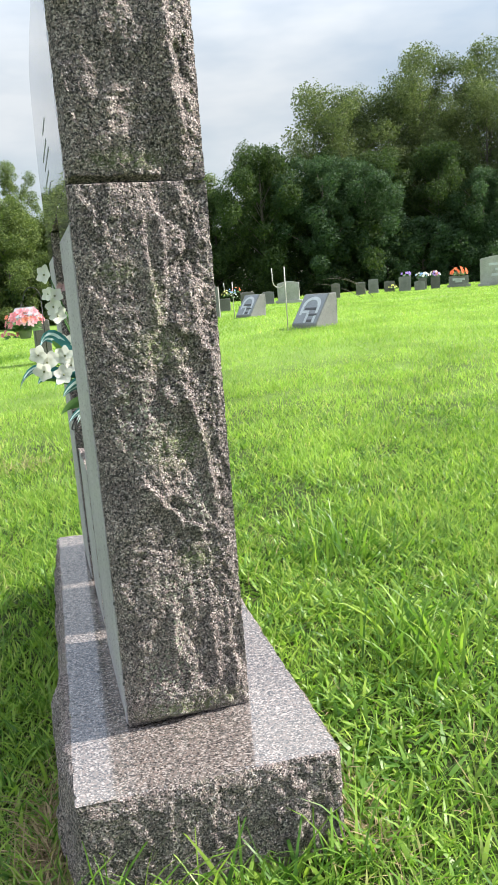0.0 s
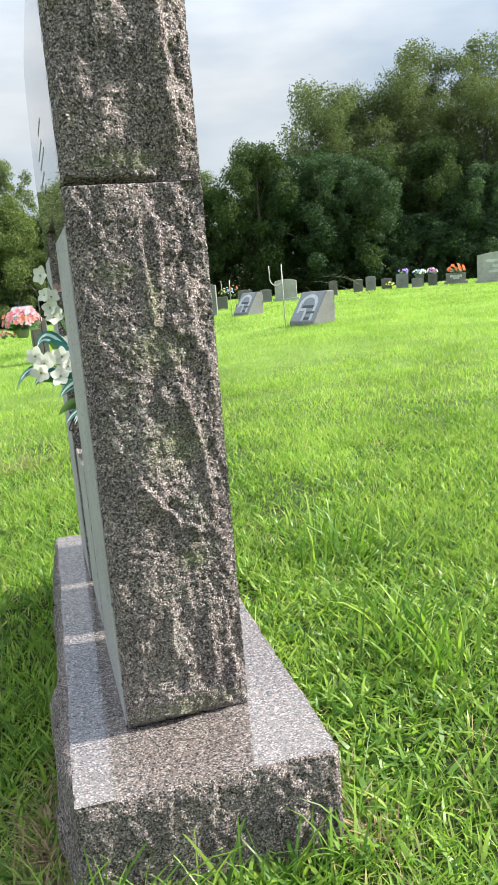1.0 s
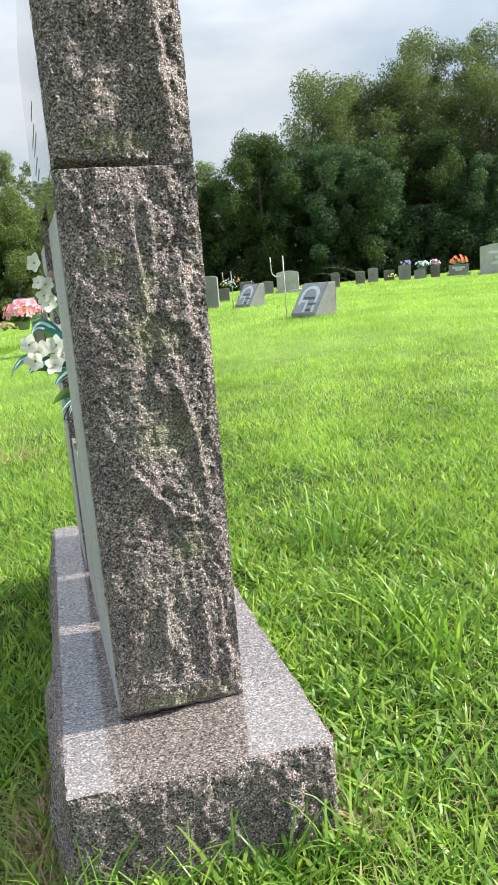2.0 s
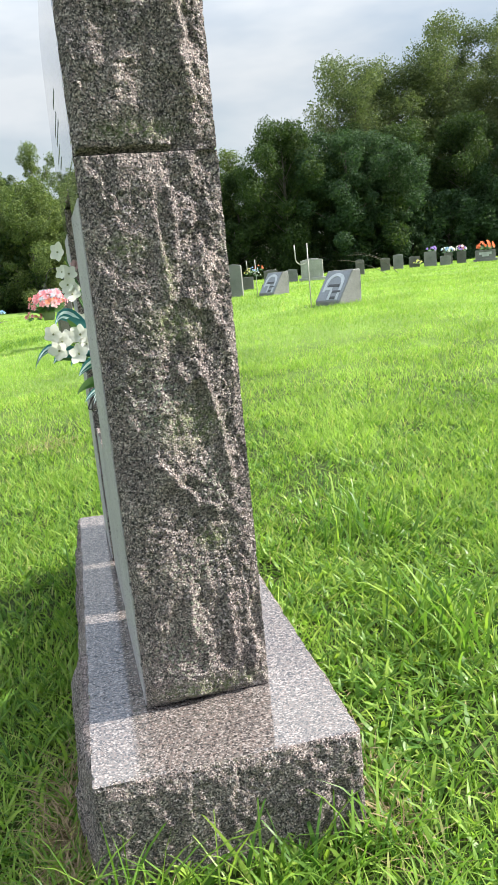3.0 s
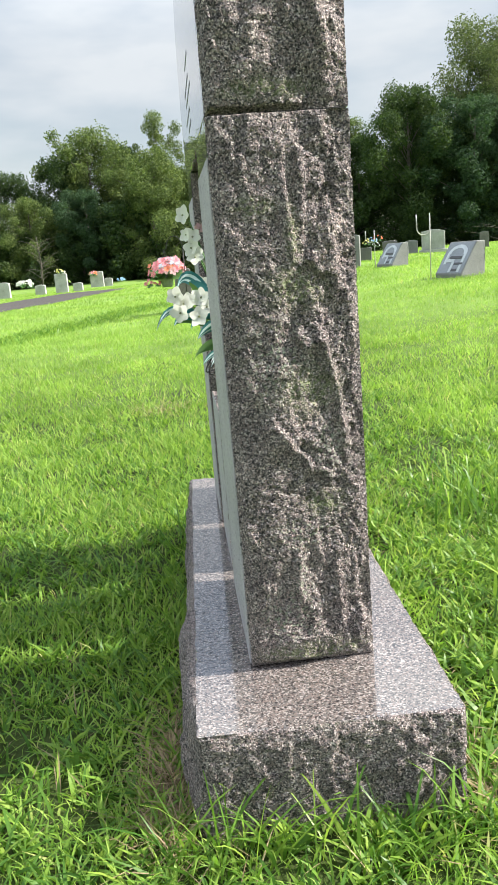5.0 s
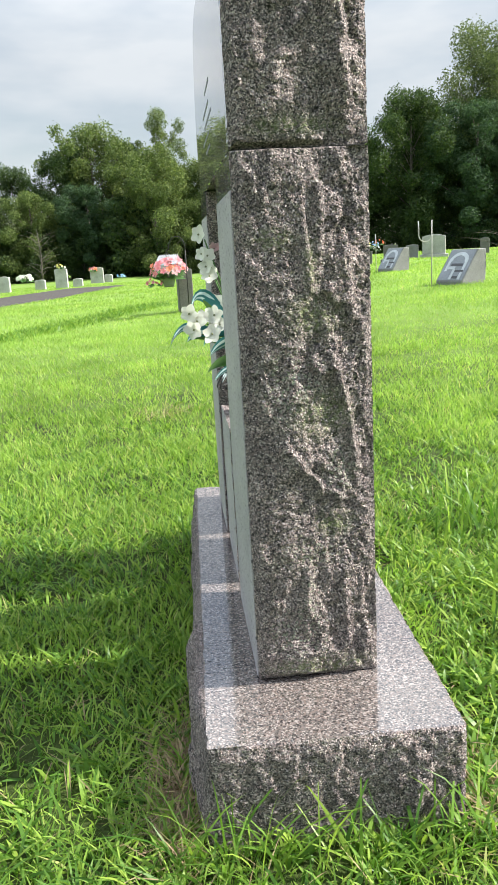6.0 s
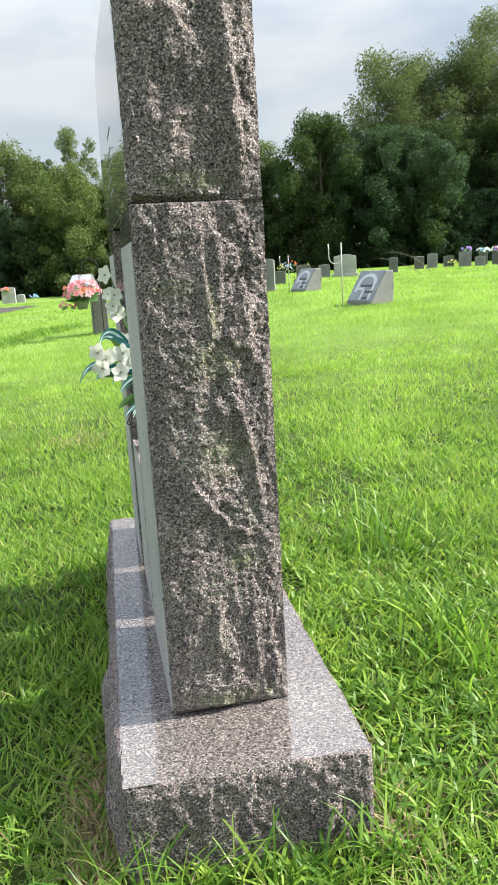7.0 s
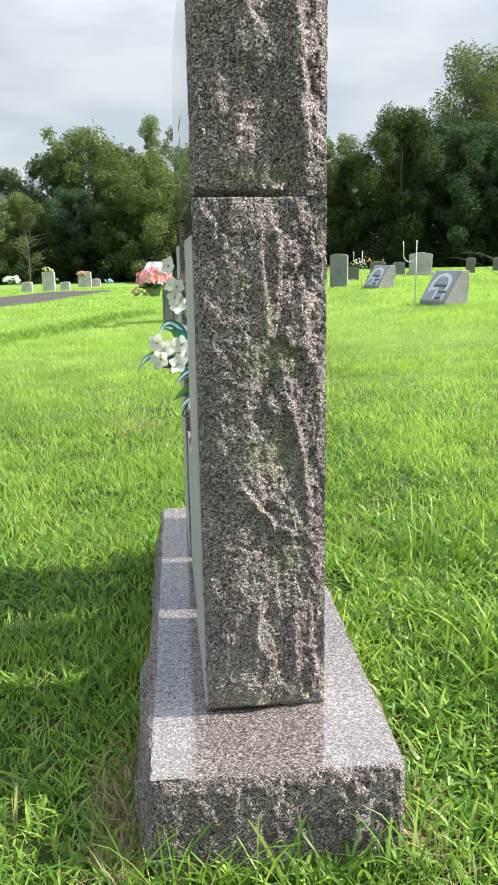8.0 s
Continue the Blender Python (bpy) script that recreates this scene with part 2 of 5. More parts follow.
STRAW = leafy("dry_grass", [(0.0, (0.15, 0.105, 0.06)), (1.0, (0.40, 0.31, 0.18))], 0.2, 0.7)
SOIL, BARK, ASPHALT = soil(), bark(), asphalt()
LEAF_DARK = leafy("dark_leaf", [(0.0, (0.027, 0.051, 0.022)), (0.6, (0.048, 0.081, 0.026)), (1.0, (0.079, 0.116, 0.037))], 0.40, 0.72, 0.35)
# green greyed and blued, with the haze of distance put into the colour
LEAF_MID = leafy("green_leaf", [(0.0, (0.064, 0.090, 0.043)), (0.6, (0.104, 0.135, 0.058)), (1.0, (0.156, 0.184, 0.082))], 0.40, 0.72, 0.35)
LEAF_LIGHT = leafy("yellow_green_leaf", [(0.0, (0.066, 0.100, 0.038)), (0.6, (0.118, 0.160, 0.054)), (1.0, (0.186, 0.224, 0.080))], 0.40, 0.72, 0.35)
LEAF_BLUE = leafy("blue_green_leaf", [(0.0, (0.030, 0.061, 0.033)), (0.6, (0.049, 0.091, 0.046)), (1.0, (0.075, 0.122, 0.064))], 0.40, 0.72, 0.35)
WHITE_PETAL = leafy("white_cloth_petal", [(0.0, (0.70, 0.71, 0.64)), (1.0, (0.82, 0.82, 0.74))], 0.35, 0.7, glow=(1.0, 1.0, 1.0))
MAUVE_PETAL = leafy("mauve_cloth_petal", [(0.0, (0.50, 0.30, 0.33)), (1.0, (0.60, 0.42, 0.42))], 0.3, 0.7, glow=(1.0, 1.0, 1.0))
PINK_PETAL = leafy("pink_cloth_petal", [(0.0, (0.62, 0.13, 0.20)), (0.6, (0.75, 0.30, 0.33)), (1.0, (0.72, 0.36, 0.36))], 0.3, 0.7, glow=(1.0, 1.0, 1.0))
SALMON_PETAL = leafy("salmon_cloth_petal", [(0.0, (0.70, 0.17, 0.10)), (1.0, (0.78, 0.36, 0.24))], 0.3, 0.7, glow=(1.0, 1.0, 1.0))
PURPLE_PETAL = leafy("purple_cloth_petal", [(0.0, (0.26, 0.15, 0.55)), (1.0, (0.50, 0.36, 0.72))], 0.3, 0.7, glow=(1.0, 1.0, 1.0))
BLUE_PETAL = leafy("blue_cloth_petal", [(0.0, (0.10, 0.28, 0.55)), (1.0, (0.45, 0.62, 0.75))], 0.3, 0.7, glow=(1.0, 1.0, 1.0))
ORANGE_PETAL = leafy("orange_cloth_petal", [(0.0, (0.72, 0.12, 0.04)), (1.0, (0.82, 0.30, 0.14))], 0.3, 0.7, glow=(1.0, 1.0, 1.0))
YELLOW_PETAL = leafy("yellow_cloth_petal", [(0.0, (0.55, 0.55, 0.12)), (1.0, (0.70, 0.68, 0.25))], 0.3, 0.7, glow=(1.0, 1.0, 1.0))
CLOTH_LEAF = leafy("cloth_leaf", [(0.0, (0.05, 0.12, 0.05)), (1.0, (0.13, 0.24, 0.08))], 0.2, 0.5)
TEAL_LEAF = leafy("teal_ribbon_leaf", [(0.0, (0.035, 0.14, 0.14)), (1.0, (0.06, 0.24, 0.26))], 0.2, 0.4, glow=(1.0, 1.0, 1.0))
PALE_LEAF = leafy("pale_ribbon_leaf", [(0.0, (0.50, 0.66, 0.70)), (1.0, (0.68, 0.80, 0.80))], 0.25, 0.4, glow=(1.0, 1.0, 1.0))
WIRE = simple("dark_wire", (0.03, 0.03, 0.03), 0.5, 0.6)
IRON = simple("galvanised_rod", (0.36, 0.35, 0.32), 0.55, 0.1)
POT = simple("grey_green_plastic", (0.16, 0.18, 0.15), 0.5)
STAMEN = simple("olive_stamen", (0.20, 0.22, 0.10), 0.7)
CAR_PAINT = simple("silver_car_paint", (0.42, 0.43, 0.45), 0.25, 0.5)
CAR_GLASS = simple("car_glass", (0.06, 0.07, 0.08), 0.06)
TYRE = simple("tyre_rubber", (0.03, 0.03, 0.03), 0.8)
LAMP_RED = simple("tail_lamp", (0.35, 0.03, 0.03), 0.3)


# ---- mesh helpers ----
def mesh_of(name, verts, faces, mats, idx=None, smooth=False):
    me = bpy.data.meshes.new(name)
    me.from_pydata([tuple(v) for v in verts], [], [tuple(f) for f in faces])
    for m in mats:
        me.materials.append(m)
    if idx is not None:
        me.polygons.foreach_set("material_index", np.array(idx, dtype=np.int32))
    if smooth:
        me.polygons.foreach_set("use_smooth", np.ones(len(me.polygons), dtype=bool))
    me.update()
    return me


def fast_mesh(name, verts, quads, tris, mat, smooth=True):
    """A mesh from numpy arrays of corners, four-sided and three-sided faces."""
    me = bpy.data.meshes.new(name)
    me.vertices.add(len(verts))
    me.vertices.foreach_set("co", np.ascontiguousarray(verts, dtype=np.float32).ravel())
    nq, nt = len(quads), len(tris)
    me.loops.add(nq * 4 + nt * 3)
    me.loops.foreach_set("vertex_index", np.concatenate([np.asarray(quads).ravel(), np.asarray(tris).ravel()]).astype(np.int32))
    me.polygons.add(nq + nt)
    me.polygons.foreach_set("loop_start", np.concatenate([np.arange(nq) * 4, nq * 4 + np.arange(nt) * 3]).astype(np.int32))
    me.polygons.foreach_set("use_smooth", np.full(nq + nt, smooth, dtype=bool))
    me.materials.append(mat)
    me.update(calc_edges=True)
    me.validate()
    return me


def part(name, me, parent, label=""):
    ob = new(name, me)
    ob.parent = parent
    if label:
        ob["label"] = label
    return ob


def thing(name, label, category, m=None, group="", kind=""):
    e = new(name)
    e.empty_display_size = 0.05
    tagged(e, label, category, group, kind)
    if m is not None:
        e.matrix_basis = m
    return e


def bm_mesh(name, bm, mats, smooth=False):
    me = bpy.data.meshes.new(name)
    bm.to_mesh(me)
    bm.free()
    for m in mats:
        me.materials.append(m)
    if smooth:
        me.polygons.foreach_set("use_smooth", np.ones(len(me.polygons), dtype=bool))
    return me


def box_bm(x0, x1, y0, y1, z0, z1, bevel=0.0, seg=2):
    bm = bmesh.new()
    bmesh.ops.create_cube(bm, size=1.0)
    for v in bm.verts:
        v.co = Vector(((x0 + x1) / 2 + v.co.x * (x1 - x0), (y0 + y1) / 2 + v.co.y * (y1 - y0), (z0 + z1) / 2 + v.co.z * (z1 - z0)))
    if bevel:
        bmesh.ops.bevel(bm, geom=bm.edges[:], offset=bevel, segments=seg, affect="EDGES", profile=0.5)
    return bm


def tube(points, radii, sides=6):
    """Corners and faces of a round bar swept along points."""
    verts, faces = [], []
    pts = [Vector(p) for p in points]
    n = len(pts)
    side = None
    for i, p in enumerate(pts):
        d = (pts[min(i + 1, n - 1)] - pts[max(i - 1, 0)]).normalized()
        if side is None:
            side = d.orthogonal().normalized()
        side = (side - d * side.dot(d)).normalized()
        up = d.cross(side)
        r = radii[i] if isinstance(radii, (list, tuple)) else radii
        for k in range(sides):
            a = 2 * math.pi * k / sides
            verts.append(p + (side * math.cos(a) + up * math.sin(a)) * r)
    for i in range(n - 1):
        for k in range(sides):
            a, b = i * sides + k, i * sides + (k + 1) % sides
            faces.append((a, b, b + sides, a + sides))
    faces.append(tuple(range(sides))[::-1])
    faces.append(tuple((n - 1) * sides + k for k in range(sides)))
    return verts, faces


def tube_mesh(name, points, radii, mat, sides=6):
    v, f = tube(points, radii, sides)
    return mesh_of(name, v, f, [mat], smooth=True)


def bezier(a, b, c, n=10):
    a, b, c = Vector(a), Vector(b), Vector(c)
    return [a * (1 - t) ** 2 + b * 2 * t * (1 - t) + c * t * t for t in (i / (n - 1) for i in range(n))]


# ---- the ground's shape ----
def sstep(a, b, x):
    t = np.clip((x - a) / (b - a), 0, 1)
    return t * t * (3 - 2 * t)


def ground_z(x, y):
    """A lawn that rises a little to one side and falls away to the road on the other."""
    x, y = np.asarray(x, float), np.asarray(y, float)
    right = sstep(-1.5, 4.0, x - 0.03 * y)
    far = sstep(0.8, 10.0, y)
    z = 0.03 + 0.30 * far * right - 0.50 * sstep(8, 50, y) * (1 - right)
    z = z + 0.02 * np.sin(x * 1.1 + 0.7) * np.sin(y * 0.8) * sstep(1.5, 4, np.abs(x) + np.abs(y))
    return z - 0.25 * sstep(38, 70, y) * right


# ---- rock-pitched granite ----
class Chips:
    """Broken-stone relief: tilted chips, a rounded belly, fine crumble and a few named ridges."""

    def __init__(self, seed, w, h, n, depth, ridges=(), roll=0.0, lip=0.009, crisp=3.0):
        r = np.random.RandomState(seed)
        self.w, self.h, self.depth, self.seed = w, h, depth, seed
        self.c = np.column_stack([r.uniform(0, w, n), r.uniform(0, h, n)])
        self.off = r.normal(0, 0.0018, n)
        self.grad = np.column_stack([r.normal(0, 0.065, n), r.normal(0, 0.065, n)])
        self.ridges, self.roll, self.lip, self.crisp = ridges, roll, lip, crisp

    def __call__(self, u, v):
        """u, v: arrays of places on the face. Returns the height over it."""
        def rough(fu, fv, seed):
            return np.array([noise.noise((a, b, seed)) for a, b in zip(u * fu, v * fv)])

        edge = np.minimum.reduce([u, self.w - u, v, (self.h - v) * self.crisp])
        fall = sstep(0, self.lip, edge * (1 + 0.5 * rough(40, 40, self.seed + 50)))
        belly = 1 - np.maximum(np.abs(u / self.w * 2 - 1), np.abs(v / self.h * 2 - 1)) ** 4
        wob = rough(26, 26, self.seed) * 0.009 + rough(90, 90, self.seed + 2) * 0.003
        du, dv = u[:, None] + wob[:, None] - self.c[:, 0], (v[:, None] - wob[:, None] - self.c[:, 1]) * 0.62
        dist = du * du + dv * dv
        rows = np.arange(len(u))
        k = np.argpartition(dist, 1, axis=1)[:, :2]
        swap = dist[rows, k[:, 0]] > dist[rows, k[:, 1]]
        i0, i1 = np.where(swap, k[:, 1], k[:, 0]), np.where(swap, k[:, 0], k[:, 1])
        d0, d1 = np.sqrt(dist[rows, i0]), np.sqrt(dist[rows, i1])
        h0 = self.off[i0] + self.grad[i0, 0] * du[rows, i0] + self.grad[i0, 1] * dv[rows, i0]
        h1 = self.off[i1] + self.grad[i1, 0] * du[rows, i1] + self.grad[i1, 1] * dv[rows, i1]
        blend = 0.5 * (1 - sstep(0, 0.007, d1 - d0))
        chip = h0 * (1 - blend) + h1 * blend
        right = sstep(0.30, 0.85, u / self.w)
        fine = rough(75, 60, self.seed + 3) * 0.0024 + rough(170, 140, self.seed) * 0.0022 + rough(330, 300, 9) * 0.0012
        big = rough(9, 6, self.seed + 8) * 0.0038
        feather = rough(85, 34, self.seed + 20) * 0.0026 + rough(40, 15, self.seed + 30) * 0.0034
        slope = self.roll * (1 - sstep(0.30, 1.0, u / self.w))
        z = self.depth * belly + chip * (0.7 + 0.4 * right) + fine * (0.70 + 0.35 * right) + feather * (0.25 + 0.75 * right) + big + slope
        for (u0, v0, u1, v1, width, high) in self.ridges:
            t = np.clip(((u - u0) * (u1 - u0) + (v - v0) * (v1 - v0)) / ((u1 - u0) ** 2 + (v1 - v0) ** 2), 0, 1)
            s = (u + wob * 0.6 - (u0 + t * (u1 - u0)))
            q = np.hypot(s, (v - (v0 + t * (v1 - v0))) * 0.8)
            z = z + high * np.where(s > 0, np.exp(-(q / width) ** 2 * 3), np.exp(-(q / (width * 3)) ** 2 * 3))
        return np.maximum(z, -0.004) * fall


def stone_block(name, x0, x1, y0, y1, z0, z1, step, rough, mats, top=None, wear=0.0018, cut="", long_step=None):
    """A block of stone in one mesh. rough: relief by side, of '-x +x -y +y'. mats: rock and smooth material. top: height over the length, for a shaped head."""
    nx, ny, nz = [max(2, int(round((b - a) / step))) for a, b in ((x0, x1), (y0, y1), (z0, z1))]
    if long_step:
        ny = max(2, int(round((y1 - y0) / long_step)))
    xs, ys, zs = np.linspace(x0, x1, nx + 1), np.linspace(y0, y1, ny + 1), np.linspace(z0, z1, nz + 1)
    verts, faces, idx = [], [], []
    count = 0
    sides = [("-x", ys, zs, 0, x0), ("+x", ys, zs, 0, x1), ("-y", xs, zs, 1, y0), ("+y", xs, zs, 1, y1), ("-z", xs, ys, 2, z0), ("+z", xs, ys, 2, z1)]
    for side, us, vs, axis, at in sides:
        if side in cut:
            continue
        uu, vv = np.meshgrid(us, vs, indexing="ij")
        u, v = uu.ravel(), vv.ravel()
        p = np.zeros((len(u), 3))
        a, b = [i for i in range(3) if i != axis]
        p[:, a], p[:, b], p[:, axis] = u, v, at
        if side in rough:
            p[:, axis] += (-1 if side[0] == "-" else 1) * rough[side](u - us[0], v - vs[0])
        edge = (u < us[0] + 1e-6) | (u > us[-1] - 1e-6) | (v < vs[0] + 1e-6) | (v > vs[-1] - 1e-6)
        if wear:
            mid = np.array([(x0 + x1) / 2, (y0 + y1) / 2, (z0 + z1) / 2])
            for i in np.nonzero(edge)[0]:
                q = Vector(p[i])
                s = max(0.0, noise.noise(q * 60) + 0.15 + 0.6 * noise.noise(q * 190)) * wear
                lim = np.abs(p[i] - mid) > np.array([x1 - x0, y1 - y0, z1 - z0]) / 2 - 1e-5
                p[i] -= np.sign(p[i] - mid) * lim * s
        if top is not None:
            k = (p[:, 2] - z0) / (z1 - z0)
            p[:, 2] = z0 + k * (top(p[:, 1]) - z0)
        verts.append(p)
        n, m = len(us), len(vs)
        i, j = np.meshgrid(np.arange(n - 1), np.arange(m - 1), indexing="ij")
        q = (i * m + j).ravel() + count
        f = np.column_stack([q, q + m, q + m + 1, q + 1])
        flip = side in ("-x", "+y", "-z")
        faces.append(f[:, ::-1] if flip else f)
        idx.append(np.full(len(f), 0 if side in rough else 1))
        count += len(u)
    me = fast_mesh(name, np.concatenate(verts), np.concatenate(faces), np.zeros((0, 3), int), mats[0], smooth=False)
    for m in mats[1:]:
        me.materials.append(m)
    me.polygons.foreach_set("material_index", np.concatenate(idx).astype(np.int32))
    bm = bmesh.new()
    bm.from_mesh(me)
    bmesh.ops.remove_doubles(bm, verts=bm.verts[:], dist=1e-5)
    bmesh.ops.recalc_face_normals(bm, faces=bm.faces[:])
    for f in bm.faces:
        f.smooth = f.material_index == 0
    for e in bm.edges:
        if len(e.link_faces) == 2 and e.link_faces[0].material_index != e.link_faces[1].material_index:
            e.smooth = False
    bm.to_mesh(me)
    bm.free()
    return me


# ---- the granite monument ----
BASE_TOP, DIE_TOP, HALF = 0.200, 1.047, 0.1020
monument = thing("monument", "grey-pink granite monument with rock-pitched ends on a polished base", "gravestone")
base_sides = {"-y": Chips(3, 0.39, 0.19, 46, 0.006, [(0.02, 0.165, 0.30, 0.172, 0.008, 0.0015), (0.31, 0.06, 0.33, 0.13, 0.01, 0.006)]),
              "-x": Chips(4, 1.31, 0.19, 40, 0.018, [(0.16, 0.08, 0.40, 0.10, 0.045, 0.016), (0.05, 0.03, 0.12, 0.06, 0.04, 0.012)]), "+x": Chips(5, 1.31, 0.19, 60, 0.014), "+y": Chips(6, 0.39, 0.19, 30, 0.012)}
part("base", stone_block("base", -0.195, 0.195, 0.0, 1.31, 0.01, BASE_TOP, 0.0026, base_sides, [ROCK, POLISH], wear=0.003, long_step=0.007), monument, "polished granite plinth with rock-pitched sides")

die = pose(-HALF, 0.177, 0, 0, 0, 1.3) @ pose(HALF, 0, 0)
ridges = [(0.068, 0.400, 0.118, 0.335, 0.007, 0.0062), (0.118, 0.335, 0.150, 0.318, 0.006, 0.0043), (0.150, 0.520, 0.178, 0.380, 0.006, 0.0062), (0.140, 0.580, 0.152, 0.520, 0.007, 0.0062),
          (0.102, 0.760, 0.110, 0.655, 0.007, 0.0056), (0.128, 0.790, 0.125, 0.700, 0.008, 0.0050), (0.168, 0.700, 0.172, 0.600, 0.010, 0.0056), (0.090, 0.190, 0.086, 0.110, 0.006, 0.0050),
          (0.150, 0.170, 0.155, 0.060, 0.006, 0.0050), (0.180, 0.150, 0.188, 0.050, 0.007, 0.0043), (0.120, 0.230, 0.128, 0.180, 0.006, 0.0037)]
near_end = Chips(11, 2 * HALF, DIE_TOP - 0.003 - BASE_TOP, 110, 0.006, ridges, 0.0115, 0.012, 7.0)


def pillar(y0, y1, step, front):
    me = stone_block("pillar", -HALF, HALF, y0, y1, BASE_TOP + 0.002, DIE_TOP - 0.0016, step, {"-y": front, "+y": Chips(13, 2 * HALF, 0.85, 60, 0.012)}, [ROCK, MIRROR], long_step=0.03)
    ob = part("pillar", me, monument, "granite pillar with rock-pitched ends")
    ob.matrix_basis = die
    panel = part("face_panel", bm_mesh("face_panel", box_bm(-HALF - 0.0016, -HALF + 0.004, y0 + 0.006, y1 - 0.004, BASE_TOP + 0.004, 0.992, 0.0008, 1), [STEEL_FACE]), ob, "matt grey steeled stone face")
    pad = part("setting_pad", bm_mesh("setting_pad", box_bm(-HALF + 0.004, HALF - 0.004, y0 + 0.004, y1 - 0.004, DIE_TOP - 0.0022, DIE_TOP + 0.0004), [PAD]), ob, "dark joint compound")
    return ob


pillar(-0.004, 0.325, 0.0018, near_end)
pillar(0.715, 1.0, 0.008, Chips(17, 2 * HALF, 0.85, 60, 0.012))
slab = part("center_slab", stone_block("center_slab", -HALF + 0.001, HALF - 0.01, 0.40, 0.655, BASE_TOP + 0.002, 0.55, 0.008,
            {"-y": Chips(19, 2 * HALF, 0.35, 24, 0.003), "+y": Chips(20, 2 * HALF, 0.35, 24, 0.003), "+z": Chips(21, 2 * HALF - 0.011, 0.255, 24, 0.002)}, [ROCK, STEEL_FACE], wear=0.004), monument, "low granite slab between the pillars")
slab.matrix_basis = die


def head_line(y):
    """The shaped head of the tablet: a slow arch that rounds off at the far end."""
    y = np.asarray(y, float)
    return 1.375 + 0.047 * np.sin(np.clip(y / 0.72, 0, 1) * math.pi / 2) - 0.19 * np.clip((y - 0.74) / 0.26, 0, 1) ** 2.6


tablet_end = Chips(23, 2 * HALF, 0.33, 55, 0.010, [(0.150, 0.33, 0.160, 0.20, 0.009, 0.010), (0.165, 0.19, 0.172, 0.07, 0.010, 0.008), (0.04, 0.265, 0.10, 0.255, 0.012, 0.006)], 0.012, 0.010)
tablet = part("tablet", stone_block("tablet", -HALF, HALF, 0.0, 1.0, DIE_TOP, 1.375, 0.0020, {"-y": tablet_end, "+y": Chips(24, 2 * HALF, 0.33, 30, 0.012)}, [ROCK, MIRROR], top=head_line, long_step=0.02),
              monument, "mirror-polished granite tablet with an arched head")
tablet.matrix_basis = die
for k, (z, a, b) in enumerate(((1.215, 0.36, 0.50), (1.185, 0.40, 0.62), (1.160, 0.34, 0.58), (1.135, 0.44, 0.66), (1.110, 0.42, 0.56))):
    bar = part("inscription_bar", bm_mesh("inscription_bar", box_bm(-HALF - 0.0005, -HALF + 0.002, a, b, z - 0.003, z + 0.003), [INCISED]), tablet, "dark incised lettering, not readable")


# ---- cloth flowers in a vase on the slab ----
def petal_verts(length, width, cup, n=5):
    rows = []
    for i in range(n):
        t = i / (n - 1)
        w = width * math.sin(math.pi * min(0.97, 0.12 + 0.80 * t)) * (1.0 if t < 0.95 else 0.85)
        z = cup * length * t * t
        rows.append([(length * t, -w, z + 0.12 * w), (length * t, 0, z), (length * t, w, z + 0.12 * w)])
    return rows


def bloom_mesh(name, size, mat, petals=5, cup=0.25, seed=0):
    r = random.Random(seed)
    verts, faces, idx = [], [], []
    for k in range(petals):
        rot = Euler((r.uniform(-0.15, 0.15), r.uniform(-0.25, 0.1), 2 * math.pi * k / petals + r.uniform(-0.15, 0.15))).to_matrix()
        rows = petal_verts(size * r.uniform(0.9, 1.1), size * 0.46, cup)
        o = len(verts)
        for row in rows:
            verts += [rot @ Vector(p) for p in row]
        for i in range(len(rows) - 1):
            for j in range(2):
                a = o + i * 3 + j
                faces.append((a, a + 1, a + 4, a + 3))
                idx.append(0)
    o = len(verts)
    for ring, (rad, z) in enumerate(((0.10, 0.0), (0.11, 0.10), (0.05, 0.17))):
        for k in range(6):
            a = k * math.pi / 3
            verts.append(Vector((math.cos(a) * rad * size, math.sin(a) * rad * size, z * size)))
    for ring in range(2):
        for k in range(6):
            a, b = o + ring * 6 + k, o + ring * 6 + (k + 1) % 6
            faces.append((a, b, b + 6, a + 6))
            idx.append(1)
    faces.append(tuple(o + 12 + k for k in range(6)))
    idx.append(1)
    return mesh_of(name, verts, faces, [mat, STAMEN], idx, smooth=True)


def ribbon_leaf(name, pts, width, mats, side=(0, 1, 0), fold=0.25):
    """A long cloth leaf along pts, striped across its width by the given materials."""
    n = len(mats)
    side = Vector(side).normalized()
    verts, faces, idx = [], [], []
    for i, p in enumerate(pts):
        t = i / (len(pts) - 1)
        w = width * (math.sin(math.pi * (0.10 + 0.90 * t)) ** 0.7 if t < 0.999 else 0.0)
        d = (pts[min(i + 1, len(pts) - 1)] - pts[max(i - 1, 0)]).normalized()
        s = (side - d * side.dot(d)).normalized()
        up = d.cross(s)
        for k in range(n + 1):
            q = (k / n * 2 - 1)
            verts.append(p + s * q * w + up * (abs(q) * w * fold))
    for i in range(len(pts) - 1):
        for k in range(n):
            a = i * (n + 1) + k
            faces.append((a, a + 1, a + n + 2, a + n + 1))
            idx.append(k)
    return mesh_of(name, verts, faces, mats, idx, smooth=True)


